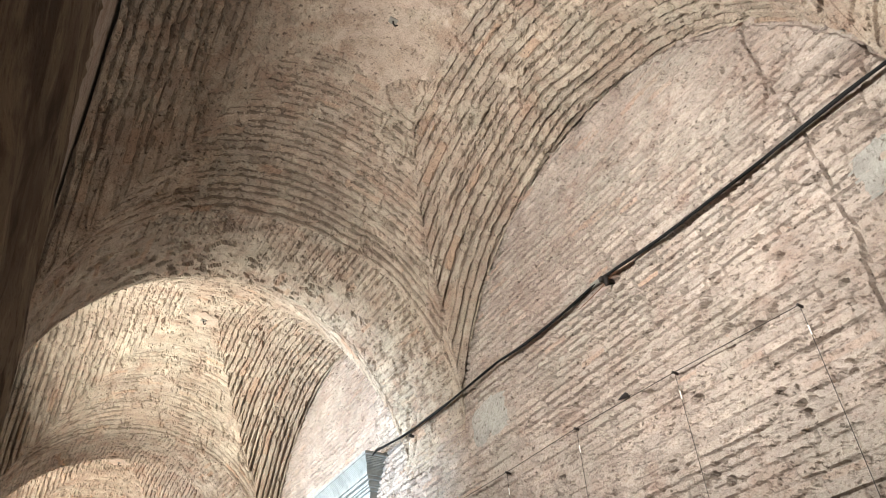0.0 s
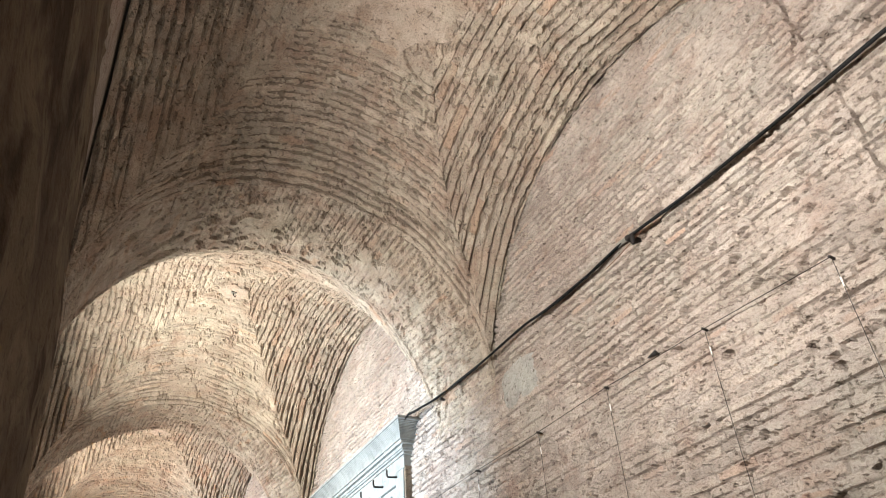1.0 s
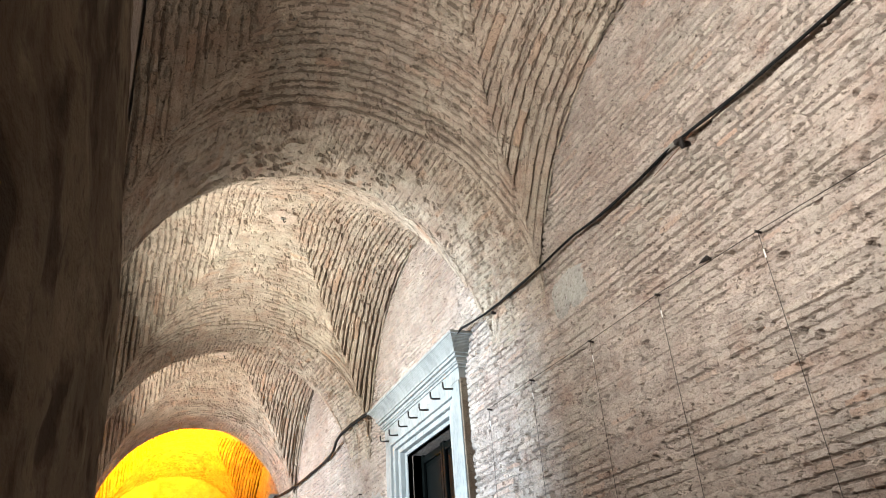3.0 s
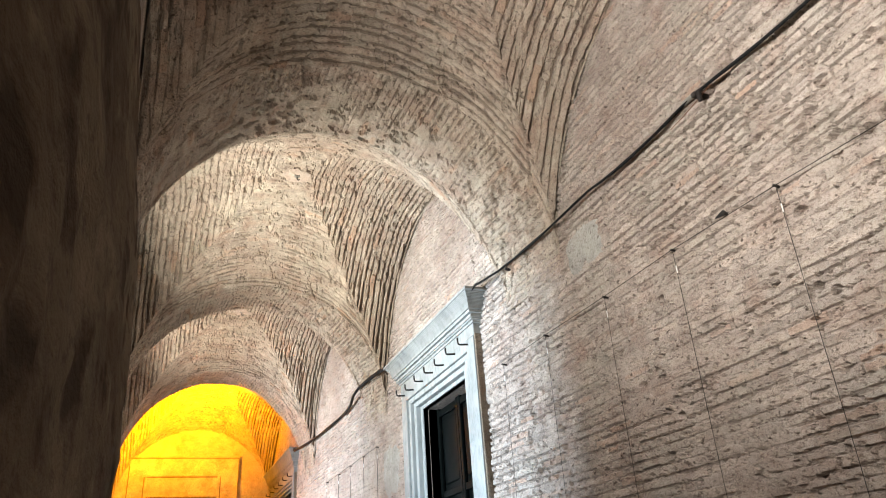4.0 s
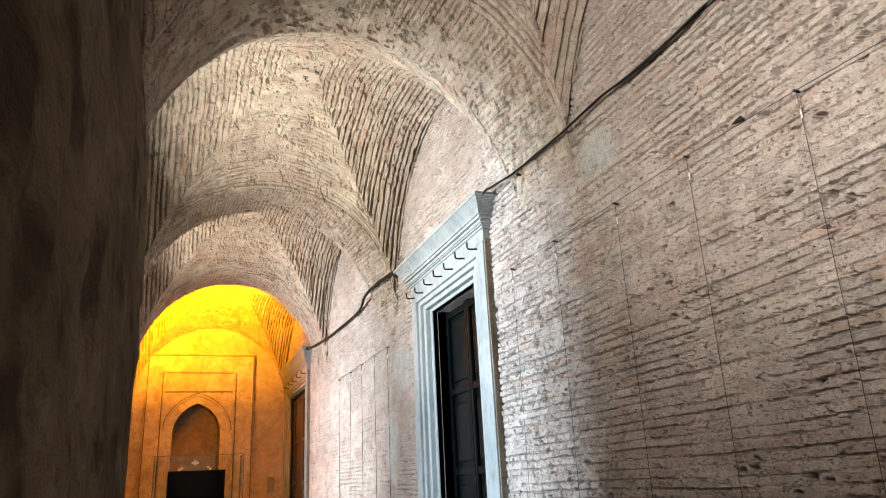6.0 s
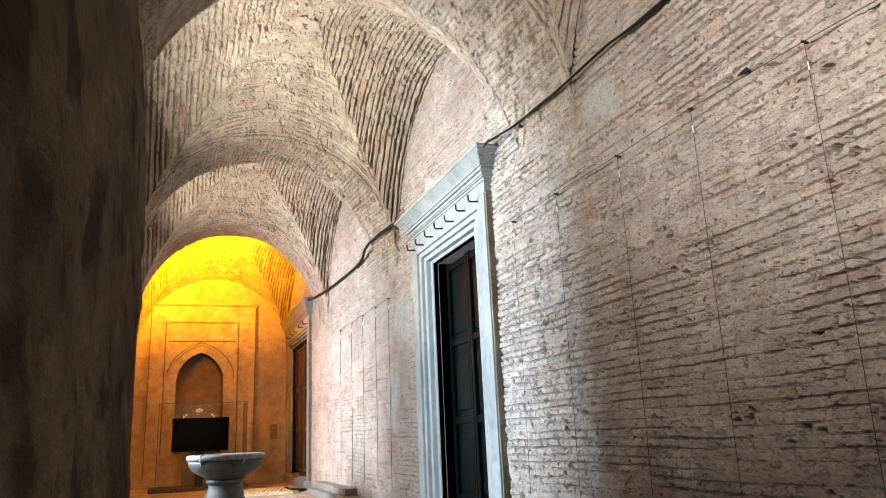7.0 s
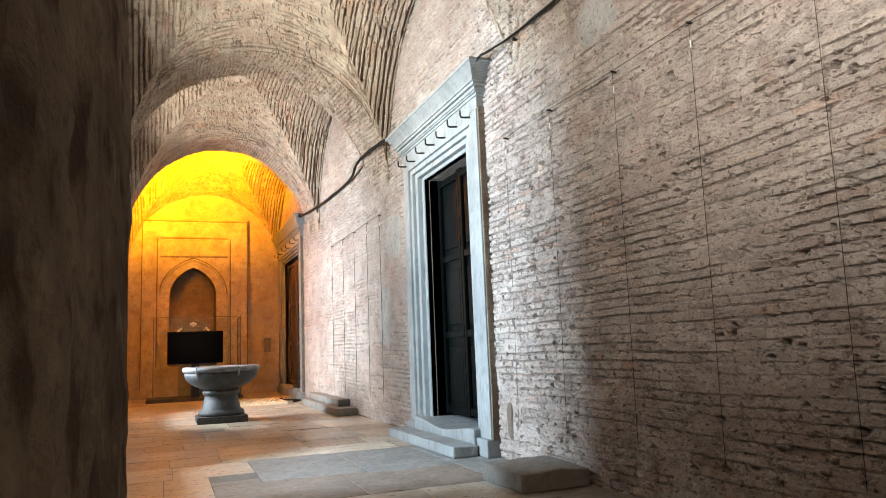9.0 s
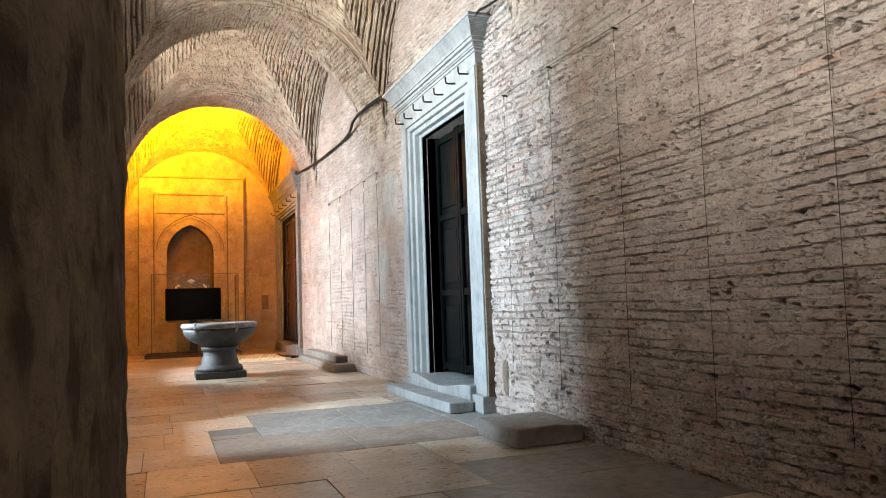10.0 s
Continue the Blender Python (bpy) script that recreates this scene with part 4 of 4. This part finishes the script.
part("strand", tube([(x, y, z + 0.012 * noise.noise(Vector((y * 1.7, 3, 1)))) for x, y, z in on_masonry(sagging(line, 0.025))], 0.0125), M_CABLE, cable)
part("strand", tube([(x - 0.018, y, z - 0.017 + 0.008 * math.sin(y * 4)) for x, y, z in on_masonry(sagging(line, 0.026))], 0.010), M_CABLE, cable)
part("strand", tube(on_masonry(sagging(far_line, 0.008, 4)), 0.026), M_CABLE, cable)
part("strand", tube([(x - 0.02, y, z - 0.03 + 0.012 * math.sin(y * 3)) for x, y, z in on_masonry(sagging(far_line, 0.012, 4))], 0.016), M_CABLE, cable)
part("strand", tube([(X - 0.01, 3.2 + 0.1 * k, 4.60 - 0.035 * math.sin(k * 0.26) * 2) for k in range(6)], 0.0035), M_COPPER, cable, "thin brown wire")
clip = thing("cable_bracket")
tagged(clip, "black iron bracket carrying the cables", "bracket")
part("arm", box(W - 0.12, 3.30, 4.56, W + 0.02, 3.34, 4.60, 0.006), M_IRON, clip)
part("drop", box(W - 0.105, 3.27, 4.50, W - 0.08, 3.30, 4.60, 0.006), M_IRON, clip)
part("tape", tube([(X - 0.01, 3.37, 4.635), (X - 0.01, 3.50, 4.642)], 0.021), M_STEP, clip, "grey tape round the cables")
pin = thing("cable_bracket")
tagged(pin, "black iron bracket carrying the cables", "bracket")
part("arm", tube([(W + 0.02, 6.68, 4.63), (W - 0.09, 6.68, 4.63)], 0.02), M_IRON, pin)

NAILS = [(1.93, 3.50), (2.93, 3.56), (4.0, 3.60), (4.98, 3.60), (6.09, 3.62), (7.10, 3.62)]
FAR_NAILS = [(12.3, 3.7), (13.2, 3.7), (14.2, 3.7), (15.2, 3.7), (16.3, 3.7)]


def hanging_wire(y, z):
    w = thing("hanging_wire")
    tagged(w, "thin plumb wire hung from a nail on the wall", "wire", "hanging wires")
    strand = part("strand", tube([(W - 0.03, y, z), (W - 0.026, y + 0.012, z * 0.5), (W - 0.03, y + 0.03, 0.42)], 0.0021 if y < 8 else 0.0045, 5), M_WIRE, w)
    part("bead", tube([(W - 0.03, y, z - 0.13), (W - 0.03, y, z - 0.19)], 0.0045, 7), M_WHITE, strand, "white porcelain bead")
    part("nail", tube([(W + 0.01, y, z), (W - 0.05, y, z + 0.006)], 0.010, 6), M_IRON, w)


for y, z in NAILS + FAR_NAILS:
    hanging_wire(y, z)
stay = thing("stay_wire")
tagged(stay, "thin wire strung level from nail to nail", "wire")
part("strand", tube([(W - 0.045, y, z) for y, z in NAILS], 0.003, 5), M_WIRE, stay)
stay2 = thing("stay_wire")
tagged(stay2, "thin wire strung level from nail to nail", "wire")
part("strand", tube([(W - 0.045, y, z) for y, z in FAR_NAILS], 0.005, 5), M_WIRE, stay2)
ins = thing("wall_insulator")
tagged(ins, "small rusty conical bracket on the wall", "bracket")
bm = lathe([(0.004, -0.08), (0.016, -0.03), (0.021, 0.01), (0.010, 0.02)], 12)
bm.transform(Matrix.Translation((W - 0.045, 3.40, 3.61)) @ Matrix.Rotation(radians(90), 4, "X"))
part("cone", bm, M_IRON, ins)
part("stem", tube([(W + 0.01, 3.40, 3.61), (W - 0.05, 3.40, 3.61)], 0.012, 6), M_IRON, ins)

coil = thing("floor_cable")
tagged(coil, "black cable lying on the floor by the far door", "cable")
part("strand", tube([(3.15 + 0.25 * math.sin(k * 0.55), 19.3 + 0.14 * k, 0.025) for k in range(12)], 0.022), M_CABLE, coil)

# ---- floor slabs ----
def slab(x0, y0, x1, y1, mat, h):
    g = 0.0025
    bm = box(x0 + g, y0 + g, -0.06, x1 - g, y1 - g, h, 0.004, 2, 0.003)
    part("slab", bm, mat, floor)


def floor_row(y, y1, x0, x1):
    x = x0 - (rng.uniform(0, 0.5) if x0 < 0 else 0)
    while x < x1 - 0.01:
        e = x + rng.uniform(0.55, 1.25)
        if x1 - e < 0.3:
            e = x1
        dark = (x + e) / 2 > 2.0 and y < 6.4 and rng.random() < 0.6
        slab(max(x, x0), y, e, y1, M_FLOOR_DARK if dark else M_FLOOR, rng.uniform(-0.004, 0.004))
        x = e


rng = random.Random(21)
for ya, yb in ((1.2, 6.52), (6.52, 9.36), (9.36, Y_END + 0.05)):
    y = ya
    while y < yb - 0.01:
        y1 = y + rng.uniform(0.6, 1.0)
        if yb - y1 < 0.35:
            y1 = yb
        if ya == 6.52:
            floor_row(y, y1, left(y) - 0.05, 0.45 if y < 8 else 0.95)
        else:
            floor_row(y, y1, left(y) - 0.05, W + 0.01)
        y = y1
# the worn patch of rough stone before the door
for x0, y0, x1, y1, mat in ((0.45, 6.52, 1.75, 7.75, M_ROUGH_RED), (1.75, 6.52, 3.05, 7.62, M_ROUGH_RED), (0.45, 7.75, 0.95, 8.0, M_ROUGH_RED), (0.95, 7.75, 2.05, 9.36, M_ROUGH_GREY), (2.05, 7.62, 3.05, 9.36, M_ROUGH_GREY), (3.05, 6.52, W + 0.01, 8.1, M_ROUGH_GREY), (3.05, 8.1, W + 0.01, 9.36, M_ROUGH_GREY), (1.75, 7.62, 2.05, 7.75, M_ROUGH_RED)):
    part("slab", box(x0 + 0.004, y0 + 0.004, -0.06, x1 - 0.004, y1 - 0.004, -0.002, 0.012, 14, 0.012), mat, floor, "rough worn patch of darker stone")


# ---- the nearest wall bricks, one by one ----
for pts, f, tint in BRICKS:
    surface("brick", pts, f, [M_WALL_BRICK], None, tint, wall_east)
